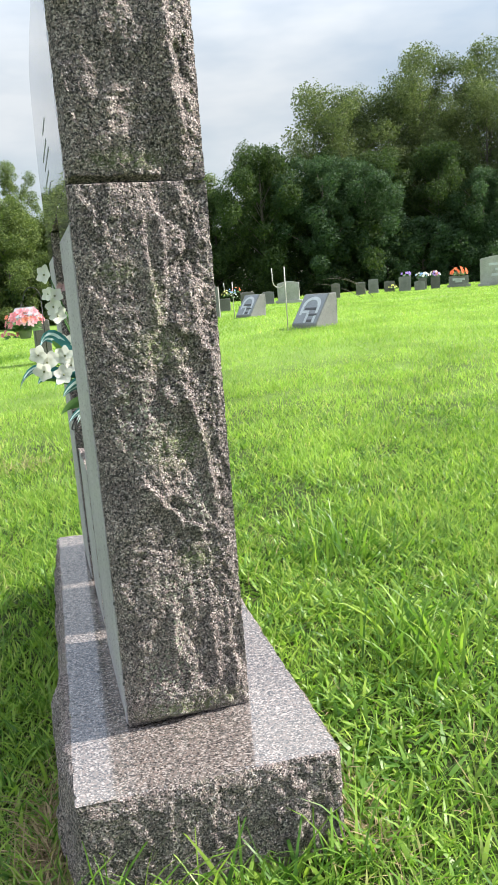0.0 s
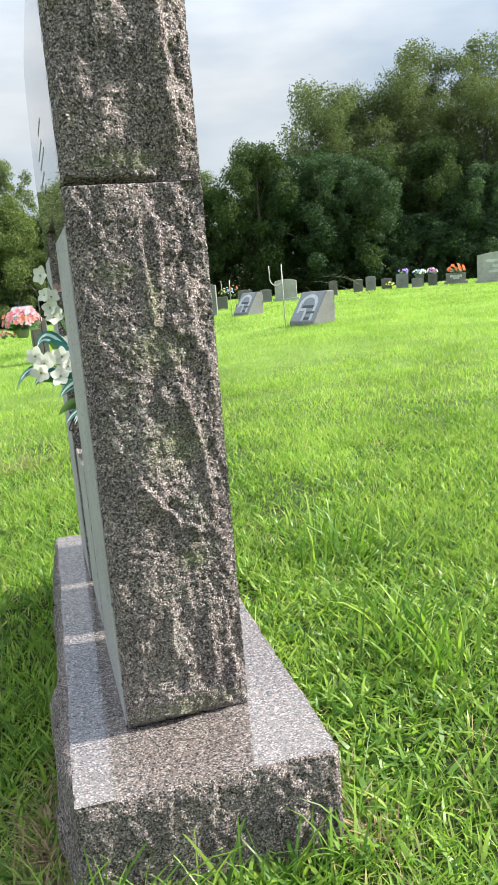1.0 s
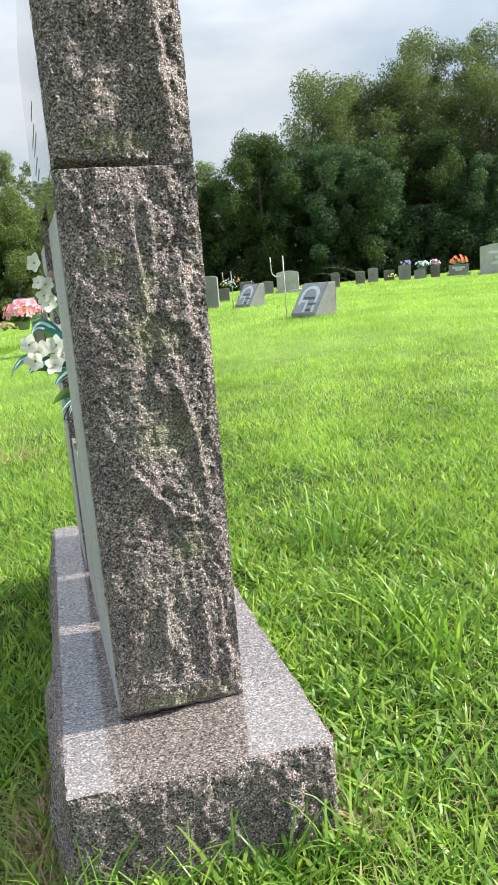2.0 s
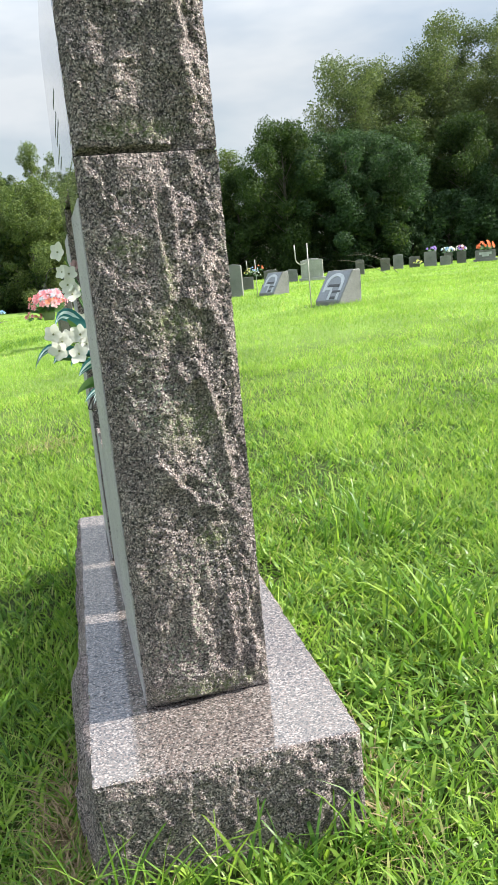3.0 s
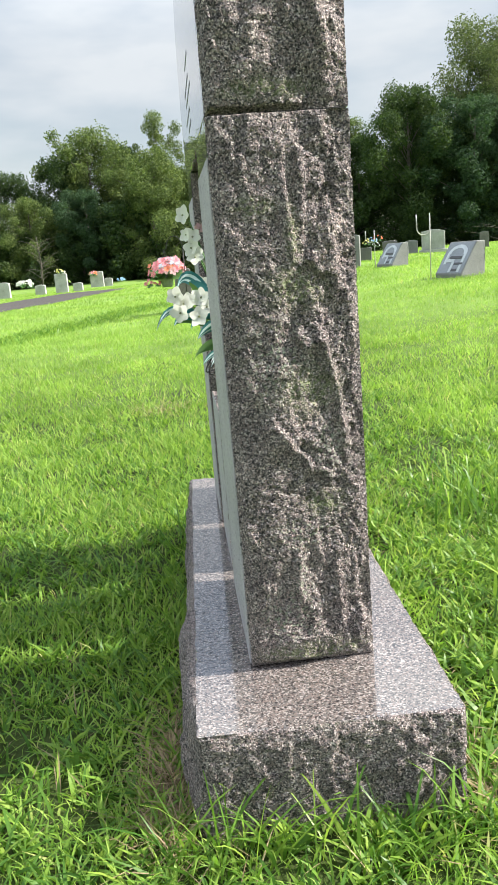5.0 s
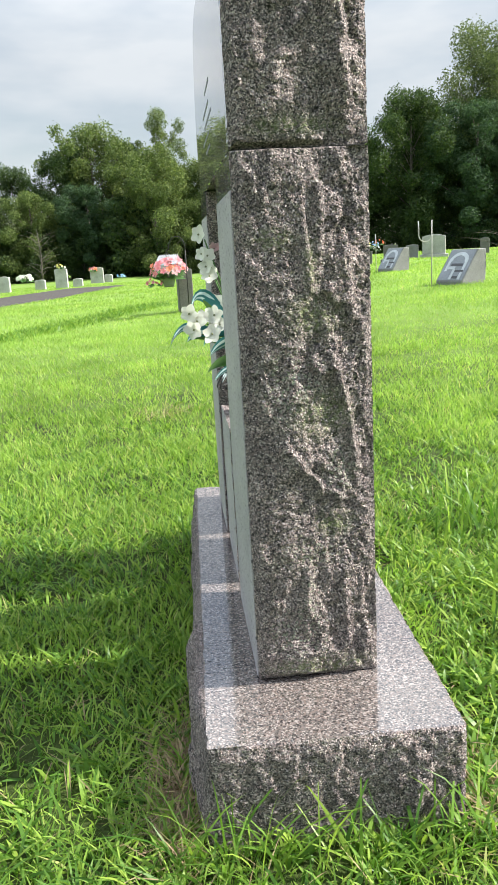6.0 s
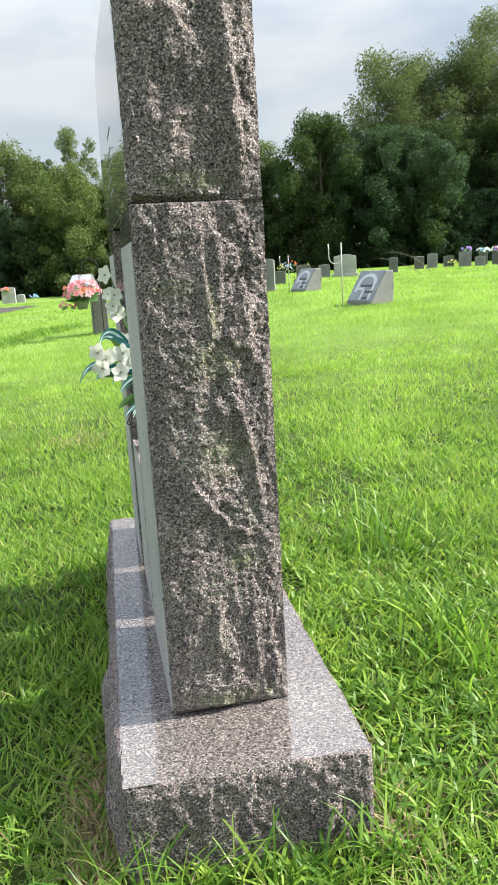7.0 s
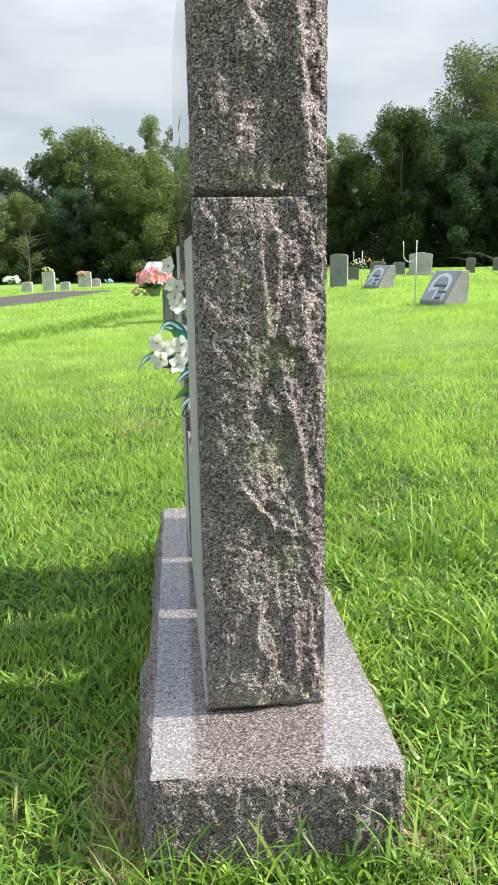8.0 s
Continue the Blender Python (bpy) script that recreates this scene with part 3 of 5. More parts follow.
def white_bouquet():
    m = pose(-0.02, 0.72, 0.55)
    b = thing("flower_vase", "vase of white cloth flowers with teal striped leaves", "flowers", m)
    inv = Vector((-0.02, 0.72, 0.55))
    prof = [(0.030, 0.0), (0.036, 0.01), (0.030, 0.05), (0.040, 0.10), (0.046, 0.125)]
    verts, faces = [], []
    for r, z in prof:
        verts += [(r * math.cos(k * math.pi / 8), r * math.sin(k * math.pi / 8), z) for k in range(16)]
    for i in range(len(prof) - 1):
        faces += [(i * 16 + k, i * 16 + (k + 1) % 16, i * 16 + 16 + (k + 1) % 16, i * 16 + 16 + k) for k in range(16)]
    faces.append(tuple(range(16))[::-1])
    part("vase", mesh_of("vase", verts, faces, [POT], smooth=True), b, "small dull green vase")
    root = Vector((-0.03, 0.72, 0.66))
    blooms = [((-0.144, 0.70, 0.945), 0.030), ((-0.141, 0.69, 0.905), 0.024), ((-0.128, 0.71, 0.900), 0.030), ((-0.133, 0.70, 0.878), 0.030), ((-0.120, 0.72, 0.868), 0.028),
              ((-0.127, 0.69, 0.858), 0.030), ((-0.118, 0.71, 0.800), 0.032), ((-0.122, 0.69, 0.775), 0.034), ((-0.176, 0.68, 0.782), 0.032), ((-0.160, 0.68, 0.765), 0.032),
              ((-0.168, 0.67, 0.748), 0.034), ((-0.150, 0.69, 0.772), 0.028), ((-0.130, 0.66, 0.738), 0.033), ((-0.112, 0.68, 0.755), 0.028)]
    shapes = [bloom_mesh("bloom", 1.0, WHITE_PETAL, 5, 0.22, s) for s in range(3)]
    r = random.Random(4)
    for i, (p, s) in enumerate(blooms):
        p = Vector(p)
        stem_top = p + Vector((0.012, 0.02, -0.01))
        mid = (root + stem_top) / 2 + Vector((-0.02, 0, 0.03))
        part("stem", tube_mesh("stem", bezier(root - inv, mid - inv, stem_top - inv, 8), 0.0016, CLOTH_LEAF, 5), b, "thin green wire stem")
        ob = part("bloom", shapes[i % 3], b, "white five-petalled cloth bloom")
        aim = Vector((-0.55 + r.uniform(-0.5, 0.5), -1.0, 0.35 + r.uniform(-0.4, 0.4))).normalized()
        s *= 0.66
        ob.matrix_basis = Matrix.Translation(p - inv) @ aim.to_track_quat("Z", "Y").to_matrix().to_4x4() @ Matrix.Rotation(r.uniform(0, 6), 4, "Z") @ Matrix.Diagonal((s, s, s, 1))
    pink = part("pink_bloom", bloom_mesh("pink_bloom", 0.013, MAUVE_PETAL, 6, 0.7, 5), b, "faded pink cloth bud")
    pink.matrix_basis = Matrix.Translation(Vector((-0.112, 0.74, 0.915)) - inv) @ Euler((1.2, 0.2, 0)).to_matrix().to_4x4()
    stripes = [TEAL_LEAF, PALE_LEAF, TEAL_LEAF, PALE_LEAF, TEAL_LEAF]
    leaves = [((-0.09, 0.72, 0.74), (-0.150, 0.70, 0.865), (-0.172, 0.68, 0.790), 0.016, stripes), ((-0.10, 0.71, 0.70), (-0.185, 0.68, 0.800), (-0.222, 0.67, 0.715), 0.012, stripes),
              ((-0.09, 0.71, 0.70), (-0.150, 0.69, 0.76), (-0.185, 0.68, 0.722), 0.020, [CLOTH_LEAF, TEAL_LEAF, PALE_LEAF, TEAL_LEAF]), ((-0.06, 0.70, 0.72), (-0.110, 0.69, 0.72), (-0.137, 0.68, 0.690), 0.017, stripes),
              ((-0.06, 0.70, 0.66), (-0.110, 0.68, 0.69), (-0.146, 0.66, 0.655), 0.016, [CLOTH_LEAF, CLOTH_LEAF]), ((-0.07, 0.71, 0.70), (-0.12, 0.70, 0.80), (-0.145, 0.69, 0.81), 0.018, [CLOTH_LEAF, TEAL_LEAF]),
              ((-0.06, 0.71, 0.66), (-0.105, 0.68, 0.665), (-0.132, 0.67, 0.635), 0.012, stripes), ((-0.06, 0.71, 0.68), (-0.10, 0.70, 0.655), (-0.118, 0.69, 0.62), 0.014, [TEAL_LEAF, PALE_LEAF]),
              ((-0.08, 0.71, 0.72), (-0.14, 0.68, 0.745), (-0.150, 0.66, 0.712), 0.016, [CLOTH_LEAF, TEAL_LEAF])]
    for a, c, e, w, mats in leaves:
        part("leaf", ribbon_leaf("leaf", bezier(Vector(a) - inv, Vector(c) - inv, Vector(e) - inv, 12), w, mats, (0.2, -0.5, 0.8)), b, "teal and pale striped cloth leaf" if len(mats) > 2 else "green cloth leaf")
    for o in ((-0.150, 0.625), (-0.135, 0.615)):
        part("wire_loop", tube_mesh("wire_loop", bezier(Vector((-0.10, 0.70, 0.66)) - inv, Vector((o[0], 0.67, 0.60)) - inv, Vector((-0.105, 0.69, o[1])) - inv, 10), 0.0017, WIRE, 5), b, "loose dark wire")


white_bouquet()


# ---- other gravestones ----
def arched_slab(w, h, t, rise, seg=10):
    """A headstone outline with an arched head, as a solid."""
    pts = [(-w / 2, 0), (w / 2, 0)]
    pts += [(w / 2 - w * k / seg, h - rise + rise * math.sin(math.pi * (0.08 + 0.84 * k / seg)) if rise else h) for k in range(seg + 1)]
    bm = bmesh.new()
    front = [bm.verts.new((x, -t / 2, z)) for x, z in pts]
    f = bm.faces.new(front)
    got = bmesh.ops.extrude_face_region(bm, geom=[f])
    bmesh.ops.translate(bm, verts=[g for g in got["geom"] if isinstance(g, bmesh.types.BMVert)], vec=(0, t, 0))
    bmesh.ops.recalc_face_normals(bm, faces=bm.faces[:])
    bmesh.ops.bevel(bm, geom=[e for e in bm.edges if e.calc_face_angle(0) > 0.6], offset=min(0.012, t * 0.1), segments=2, affect="EDGES", profile=0.5)
    return bm


def headstone(x, y, w, h, t, turn, mat, label, rise=0.06, base=True, bars=0, lean=0.0):
    z = float(ground_z(x, y)) - 0.02
    s = thing("headstone", label, "gravestone", pose(x, y, z, lean, 0, turn), "headstones in the cemetery")
    low = 0.0
    if base:
        low = 0.14
        part("base", bm_mesh("base", box_bm(-w / 2 - 0.09, w / 2 + 0.09, -t / 2 - 0.06, t / 2 + 0.06, -0.05, low, 0.012), [mat]), s)
    bm = arched_slab(w, h - low, t, rise)
    bmesh.ops.translate(bm, verts=bm.verts[:], vec=(0, 0, low))
    part("tablet", bm_mesh("tablet", bm, [mat]), s)
    for k in range(bars):
        ww = w * (0.62, 0.34, 0.5)[k % 3]
        zz = h * 0.72 - k * h * 0.17
        part("inscription_bar", bm_mesh("inscription_bar", box_bm(-ww / 2, ww / 2, -t / 2 - 0.003, -t / 2 + 0.004, zz - 0.05, zz + 0.05), [FRAME_STONE]), s, "pale lettering, not readable")
    return s


def slant_marker(x, y, turn, s=1.0):
    """A slant marker: sloped polished face with a frosted arch frame, rough back and sides."""
    z = float(ground_z(x, y)) - 0.02
    e = thing("slant_marker", "low grey slant gravestone with a pale frame on its face", "gravestone", pose(x, y, z, 0, 0, turn), "slant markers")
    w, h, d0, d1 = 0.58 * s, 0.49 * s, 0.40 * s, 0.13 * s
    bm = bmesh.new()
    pts = [(-d0 / 2, 0), (d0 / 2, 0), (d0 / 2, h), (d0 / 2 - d1, h), (-d0 / 2, 0.07)]
    a = [bm.verts.new((-w / 2, p, q)) for p, q in pts]
    f = bm.faces.new(a)
    got = bmesh.ops.extrude_face_region(bm, geom=[f])
    bmesh.ops.translate(bm, verts=[g for g in got["geom"] if isinstance(g, bmesh.types.BMVert)], vec=(w, 0, 0))
    bmesh.ops.recalc_face_normals(bm, faces=bm.faces[:])
    bmesh.ops.bevel(bm, geom=bm.edges[:], offset=0.012, segments=2, affect="EDGES", profile=0.5)
    bmesh.ops.subdivide_edges(bm, edges=[g for g in bm.edges if g.calc_length() > 0.05], cuts=9, use_grid_fill=True)
    for vert in bm.verts:
        if abs(vert.co.x) > w * 0.47 or vert.co.y > d0 * 0.46:
            p = vert.co * 14
            k = 0.55 * noise.noise(p) + 0.35 * noise.noise(p * 2.6)
            vert.co.x += math.copysign(0.020 * k, vert.co.x) if abs(vert.co.x) > w * 0.47 else 0
            vert.co.y += 0.020 * k if vert.co.y > d0 * 0.46 else 0
    part("body", bm_mesh("body", bm, [GREY_STONE]), e, "rough grey granite wedge")
    lo, hi = Vector((0, -d0 / 2, 0.07)), Vector((0, d0 / 2 - d1, h))
    along = hi - lo
    rot = Matrix.Translation(lo) @ Matrix(((1, 0, 0), (0, along.y / along.length, -along.z / along.length), (0, along.z / along.length, along.y / along.length))).to_4x4()
    ln = along.length

    def plate(name, x0, x1, v0, v1, thick, mat, label=""):
        ob = part(name, bm_mesh(name, box_bm(x0 * w, x1 * w, v0 * ln, v1 * ln, -0.004, thick, 0.001, 1), [mat]), e, label)
        ob.matrix_basis = rot

    plate("face", -0.47, 0.47, 0.03, 0.97, 0.003, FACE_STONE, "smooth blue-grey sloped face")
    arc = [(0.36 * math.cos(math.pi * k / 12), 0.60 + 0.30 * math.sin(math.pi * k / 12)) for k in range(13)]
    verts, faces = [], []
    for (cx, cz) in arc:
        for q in (1.0, 0.66):
            for zz in (0.002, 0.007):
                verts.append((cx * q * w, (0.60 + (cz - 0.60) * q) * ln, zz))
    for k in range(12):
        o = k * 4
        faces += [(o + 1, o + 5, o + 7, o + 3), (o, o + 4, o + 5, o + 1), (o + 2, o + 3, o + 7, o + 6)]
    ob = part("arch_frame", mesh_of("arch_frame", verts, faces, [FRAME_STONE]), e, "pale frosted arch band")
    ob.matrix_basis = rot
    plate("frame_bar", -0.36, -0.27, 0.30, 0.60, 0.007, FRAME_STONE)
    plate("frame_bar", 0.27, 0.36, 0.05, 0.60, 0.007, FRAME_STONE)
    plate("frame_bar", -0.36, 0.0, 0.36, 0.45, 0.0075, FRAME_STONE)
    plate("frame_bar", -0.06, 0.03, 0.05, 0.36, 0.007, FRAME_STONE)
    plate("name_bar", -0.20, 0.24, 0.46, 0.54, 0.009, LETTER_DARK, "dark lettering, not readable")
    plate("name_bar", 0.05, 0.36, 0.28, 0.34, 0.009, LETTER_DARK, "dark lettering, not readable")
    plate("name_bar", 0.05, 0.24, 0.08, 0.15, 0.009, LETTER_DARK, "dark lettering, not readable")
    return e


def spray(name, place, radius, colours, label, n=26, seed=0, squash=0.6, greens=30):
    """A bunch of cloth flowers: many small blooms and leaves over a mound."""
    r = random.Random(seed)
    b = thing(name, label, "flowers", Matrix.Translation(place))
    for mat in colours:
        verts, faces = [], []
        for layer in range(2):
            for p in range(5):
                o = len(verts)
                t = 2 * math.pi * p / 5 + layer * 0.6
                s0 = 1 - 0.35 * layer
                for (rr, tt, zz) in ((0.05, 0, 0.0), (0.75, -0.5, 0.22 + 0.2 * layer), (1.05, 0, 0.34 + 0.3 * layer), (0.75, 0.5, 0.22 + 0.2 * layer)):
                    verts.append((math.cos(t + tt) * rr * s0, math.sin(t + tt) * rr * s0, zz * s0))
                faces.append((o, o + 1, o + 2, o + 3))
        shape = mesh_of("bloom", verts, faces, [mat])
        for k in range(n // len(colours)):
            a, q = r.uniform(0, 2 * math.pi), r.uniform(0.1, 1.0)
            d = Vector((math.cos(a) * math.sqrt(1 - q * q), math.sin(a) * math.sqrt(1 - q * q), q * squash + 0.1))
            sz = radius * r.uniform(0.15, 0.28)
            ob = part("bloom", shape, b)
            ob.matrix_basis = Matrix.Translation(d * radius * r.uniform(0.75, 1.05)) @ (d + Vector((0, -0.6, 0))).to_track_quat("Z", "Y").to_matrix().to_4x4() @ Matrix.Diagonal((sz, sz, sz, 1))
    verts, faces = [], []
    for k in range(greens):
        a = r.uniform(0, 2 * math.pi)
        d = Vector((math.cos(a), math.sin(a), r.uniform(-0.15, 0.5))).normalized()
        s = d.orthogonal().normalized() * radius * 0.13
        o = len(verts)
        l = radius * r.uniform(0.6, 1.05)
        verts += [d * l * 0.2, d * l * 0.6 + s, d * l, d * l * 0.6 - s]
        faces.append((o, o + 1, o + 2, o + 3))
    tagged(part("leaves", mesh_of("leaves", verts, faces, [CLOTH_LEAF]), b, "green cloth leaves"), kind="stuff")
    return b


def at_ground(x, y, dz=0.0):
    return Vector((x, y, float(ground_z(x, y)) + dz))


slant_marker(3.62, 9.80, -72)
slant_marker(4.08, 15.2, -72, 1.0)
headstone(3.75, 17.7, 0.42, 0.80, 0.22, -18, GREY_STONE, "upright weathered grey headstone with a curved top", 0.05, False)
headstone(8.55, 26.6, 0.80, 0.82, 0.26, -20, MIDDLE_STONE, "pale broad headstone with a rounded top", 0.09)
headstone(7.85, 26.9, 0.42, 0.50, 0.22, -20, GREY_STONE, "small grey headstone beside a paler one", 0.04, False)
headstone(5.05, 22.0, 0.38, 0.40, 0.20, -15, DARK_STONE, "low dark headstone in the lawn", 0.0, False)
headstone(5.95, 22.6, 0.42, 0.56, 0.25, -12, DARK_STONE, "dark stepped headstone behind a slant marker", 0.03)
headstone(6.95, 24.8, 0.36, 0.36, 0.20, -12, GREY_STONE, "small grey headstone in the lawn", 0.05, False)
headstone(11.2, 28.7, 0.34, 0.62, 0.18, -22, DARK_STONE, "narrow dark headstone near the trees", 0.05, False)
headstone(13.7, 32.1, 0.42, 0.58, 0.20, -22, DARK_STONE, "weathered headstone with a sloping top", 0.03, False, lean=2)
headstone(14.8, 33.2, 0.46, 0.70, 0.20, -22, GREY_STONE, "plain upright grey headstone", 0.03, False)
headstone(15.7, 33.4, 0.48, 0.54, 0.20, -22, DARK_STONE, "low dark headstone with yellow flowers", 0.02, False)
headstone(15.1, 30.5, 0.52, 0.66, 0.22, -25, GREY_STONE, "grey headstone with purple flowers on top", 0.02, False)
headstone(15.55, 30.0, 0.44, 0.42, 0.20, -25, GREY_STONE, "low grey headstone in front of a taller one", 0.03, False)
headstone(16.45, 31.5, 0.36, 0.55, 0.20, -25, DARK_STONE, "small dark headstone with blue flowers on top", 0.0, False)
headstone(17.15, 31.6, 0.40, 0.56, 0.20, -25, DARK_STONE, "small dark headstone with mixed flowers on top", 0.0, False)
headstone(18.1, 31.2, 0.86, 0.52, 0.24, -28, GREY_STONE, "low wide headstone with orange flowers on top", 0.0, True, 2)
headstone(17.75, 27.1, 1.75, 1.22, 0.26, -30, MIDDLE_STONE, "large grey family headstone with an arched top", 0.14, True, 3)
spray("flower_saddle", at_ground(15.2, 30.5, 0.66), 0.26, [PURPLE_PETAL], "purple cloth flower saddle on a headstone", 16, 1)
spray("flower_saddle", at_ground(16.45, 31.5, 0.57), 0.28, [BLUE_PETAL, WHITE_PETAL], "blue and white cloth flower saddle on a headstone", 18, 2)
spray("flower_saddle", at_ground(17.15, 31.6, 0.58), 0.28, [PURPLE_PETAL, WHITE_PETAL, PINK_PETAL], "lilac and pink cloth flower saddle on a headstone", 18, 3)
spray("flower_saddle", at_ground(18.1, 31.2, 0.56), 0.40, [ORANGE_PETAL], "orange-red cloth flower saddle on a headstone", 26, 4)
spray("flower_bunch", at_ground(15.75, 33.1, 0.18), 0.22, [YELLOW_PETAL], "yellow cloth flowers in front of a headstone", 10, 5)


def flower_hook(x, y, h, turn, label):
    """A steel rod with a side arm bent into a U."""
    p = at_ground(x, y)
    e = thing("flower_hook", label, "hook", pose(p.x, p.y, p.z - 0.02, 0, 0, turn))
    part("rod", tube_mesh("rod", [(0, 0, -0.1), (0, 0, h * 0.5), (0, 0, h)], 0.008, IRON, 8), e)
    arm = [(-0.09 + 0.09 * math.cos(a), 0, h * 0.80 - 0.075 * math.sin(a) * 1.3) for a in [math.pi * k / 10 for k in range(11)]] + [(-0.18, 0, h * 0.88), (-0.185, 0, h * 0.99)]
    part("arm", tube_mesh("arm", arm, 0.0075, IRON, 8), e)


flower_hook(3.13, 9.55, 0.92, 0, "bare steel flower hook standing in the grass")
flower_hook(3.72, 15.2, 0.80, 0, "steel flower hook with small cloth flowers")
for dx, dz, mat, nm in ((-0.17, 0.50, YELLOW_PETAL, "yellow"), (-0.05, 0.53, BLUE_PETAL, "blue"), (0.06, 0.56, ORANGE_PETAL, "red"), (0.02, 0.44, WHITE_PETAL, "white")):
    spray("flower_bunch", at_ground(3.72 + dx, 15.15, dz), 0.10, [mat], nm + " cloth flowers tied to a steel hook", 8, int(dz * 100), 1.0, 8)

# dead twigs lying over the grass
twig = thing("dead_branch", "thin bare dead branch fallen on the grass", "branch", Matrix.Translation(at_ground(9.3, 23.0)) @ Matrix.Diagonal((0.8, 0.8, 0.8, 1)))
for k, (a, c, e, r) in enumerate((((-0.9, 0, 0.9), (0.4, 0, 1.05), (1.3, 0, 0.0), 0.014), ((-1.3, 0, 0.75), (-0.3, 0, 0.75), (0.9, 0.1, 0.0), 0.012), ((-1.5, 0, 0.55), (-1.2, 0, 0.3), (-0.9, 0, 0.02), 0.010), ((-0.6, 0, 1.0), (0.4, 0.1, 0.95), (1.1, 0.1, 0.3), 0.008))):
    part("twig", tube_mesh("twig", bezier(a, c, e, 10), [r * (0.5 + 0.05 * i) for i in range(10)], BARK, 5), twig)

# the stone and hanging flowers by the road side
headstone(-0.25, 11.3, 0.22, 0.68, 0.50, 4, DARK_STONE, "rough grey headstone seen beside a hanging flower pot", 0.02, False)
hook_p = at_ground(-0.20, 10.75)
hanger = thing("shepherd_hook", "thin dark shepherd's hook with a hanging flower pot", "hook", Matrix.Translation(hook_p))
part("rod", tube_mesh("rod", [(0, 0, -0.1), (0, 0, 0.5), (0, 0, 0.92)], 0.007, WIRE, 8), hanger)
part("crook", tube_mesh("crook", [(0, 0, 0.92)] + [(-0.12 + 0.12 * math.cos(a), 0, 0.95 + 0.17 * math.sin(a)) for a in [math.pi * k / 12 for k in range(13)]] + [(-0.26, 0, 0.93)], 0.006, WIRE, 8), hanger)
pot_m = hook_p + Vector((-0.275, 0, 0.40))
pot = thing("hanging_pot", "grey-green plastic pot with pink, salmon and white cloth flowers", "flower pot", Matrix.Translation(pot_m))
prof = [(0.070, 0.0), (0.085, 0.05), (0.105, 0.13), (0.118, 0.135), (0.118, 0.16), (0.10, 0.16)]
vv, ff = [], []
for r, z in prof:
    vv += [(r * math.cos(k * math.pi / 12), r * math.sin(k * math.pi / 12), z) for k in range(24)]
for i in range(len(prof) - 1):
    ff += [(i * 24 + k, i * 24 + (k + 1) % 24, i * 24 + 24 + (k + 1) % 24, i * 24 + 24 + k) for k in range(24)]
ff += [tuple(range(24))[::-1], tuple(5 * 24 + k for k in range(24))]
part("pot", mesh_of("pot", vv, ff, [POT], smooth=True), pot)
for k in range(3):
    a = k * 2.1 + 0.4
    part("wire", tube_mesh("wire", [(0.11 * math.cos(a), 0.11 * math.sin(a), 0.16), (0, 0, 0.54)], 0.002, WIRE, 5), pot)
spray("pot_flowers", pot_m + Vector((0, 0, 0.15)), 0.27, [PINK_PETAL, SALMON_PETAL, MAUVE_PETAL, PINK_PETAL], "pink, salmon and cream cloth flowers in a hanging pot", 44, 8, 0.9, 170)
spray("pot_flowers", pot_m + Vector((-0.20, -0.02, 0.03)), 0.13, [PINK_PETAL], "deep pink cloth flowers trailing over the pot", 16, 9, 0.8, 10)

# pale stones beyond the road
for x, y, w, h, lab in ((-9.6, 34.0, 0.9, 0.70, "pale headstone near the road"), (-8.7, 36.0, 0.6, 0.75, "pale upright headstone near the road"), (-7.4, 38.0, 0.5, 0.5, "small pale headstone beyond the road"),
                        (-6.6, 39.5, 0.62, 1.0, "tall white headstone beyond the road"), (-6.0, 41.0, 0.5, 0.45, "small pale headstone beside a taller one"),
                        (-5.75, 47.7, 0.8, 0.95, "white headstone with red flowers on top"), (-5.1, 48.0, 0.5, 0.5, "small white headstone by the trees"), (-1.9, 52.0, 0.5, 0.55, "small grey headstone at the edge of the wood"),
                        (-10.8, 36.0, 0.7, 0.7, "pale headstone at the road's edge")):
    headstone(x, y, w, h, 0.2, -6, PALE_STONE, lab, 0.06, False)
spray("flower_saddle", at_ground(-6.6, 39.4, 0.98), 0.26, [WHITE_PETAL, YELLOW_PETAL], "white and yellow cloth flowers on a headstone", 16, 31)
spray("flower_saddle", at_ground(-5.95, 47.5, 0.72), 0.30, [ORANGE_PETAL, PINK_PETAL], "red and pink cloth flowers on a headstone", 16, 32)
spray("flower_bunch", at_ground(-7.9, 37.2, 0.45), 0.42, [WHITE_PETAL], "white cloth flowers beside a headstone", 26, 33)
spray("flower_bunch", at_ground(-4.3, 48.0, 0.22), 0.30, [BLUE_PETAL], "blue cloth flowers on the grass", 14, 34)


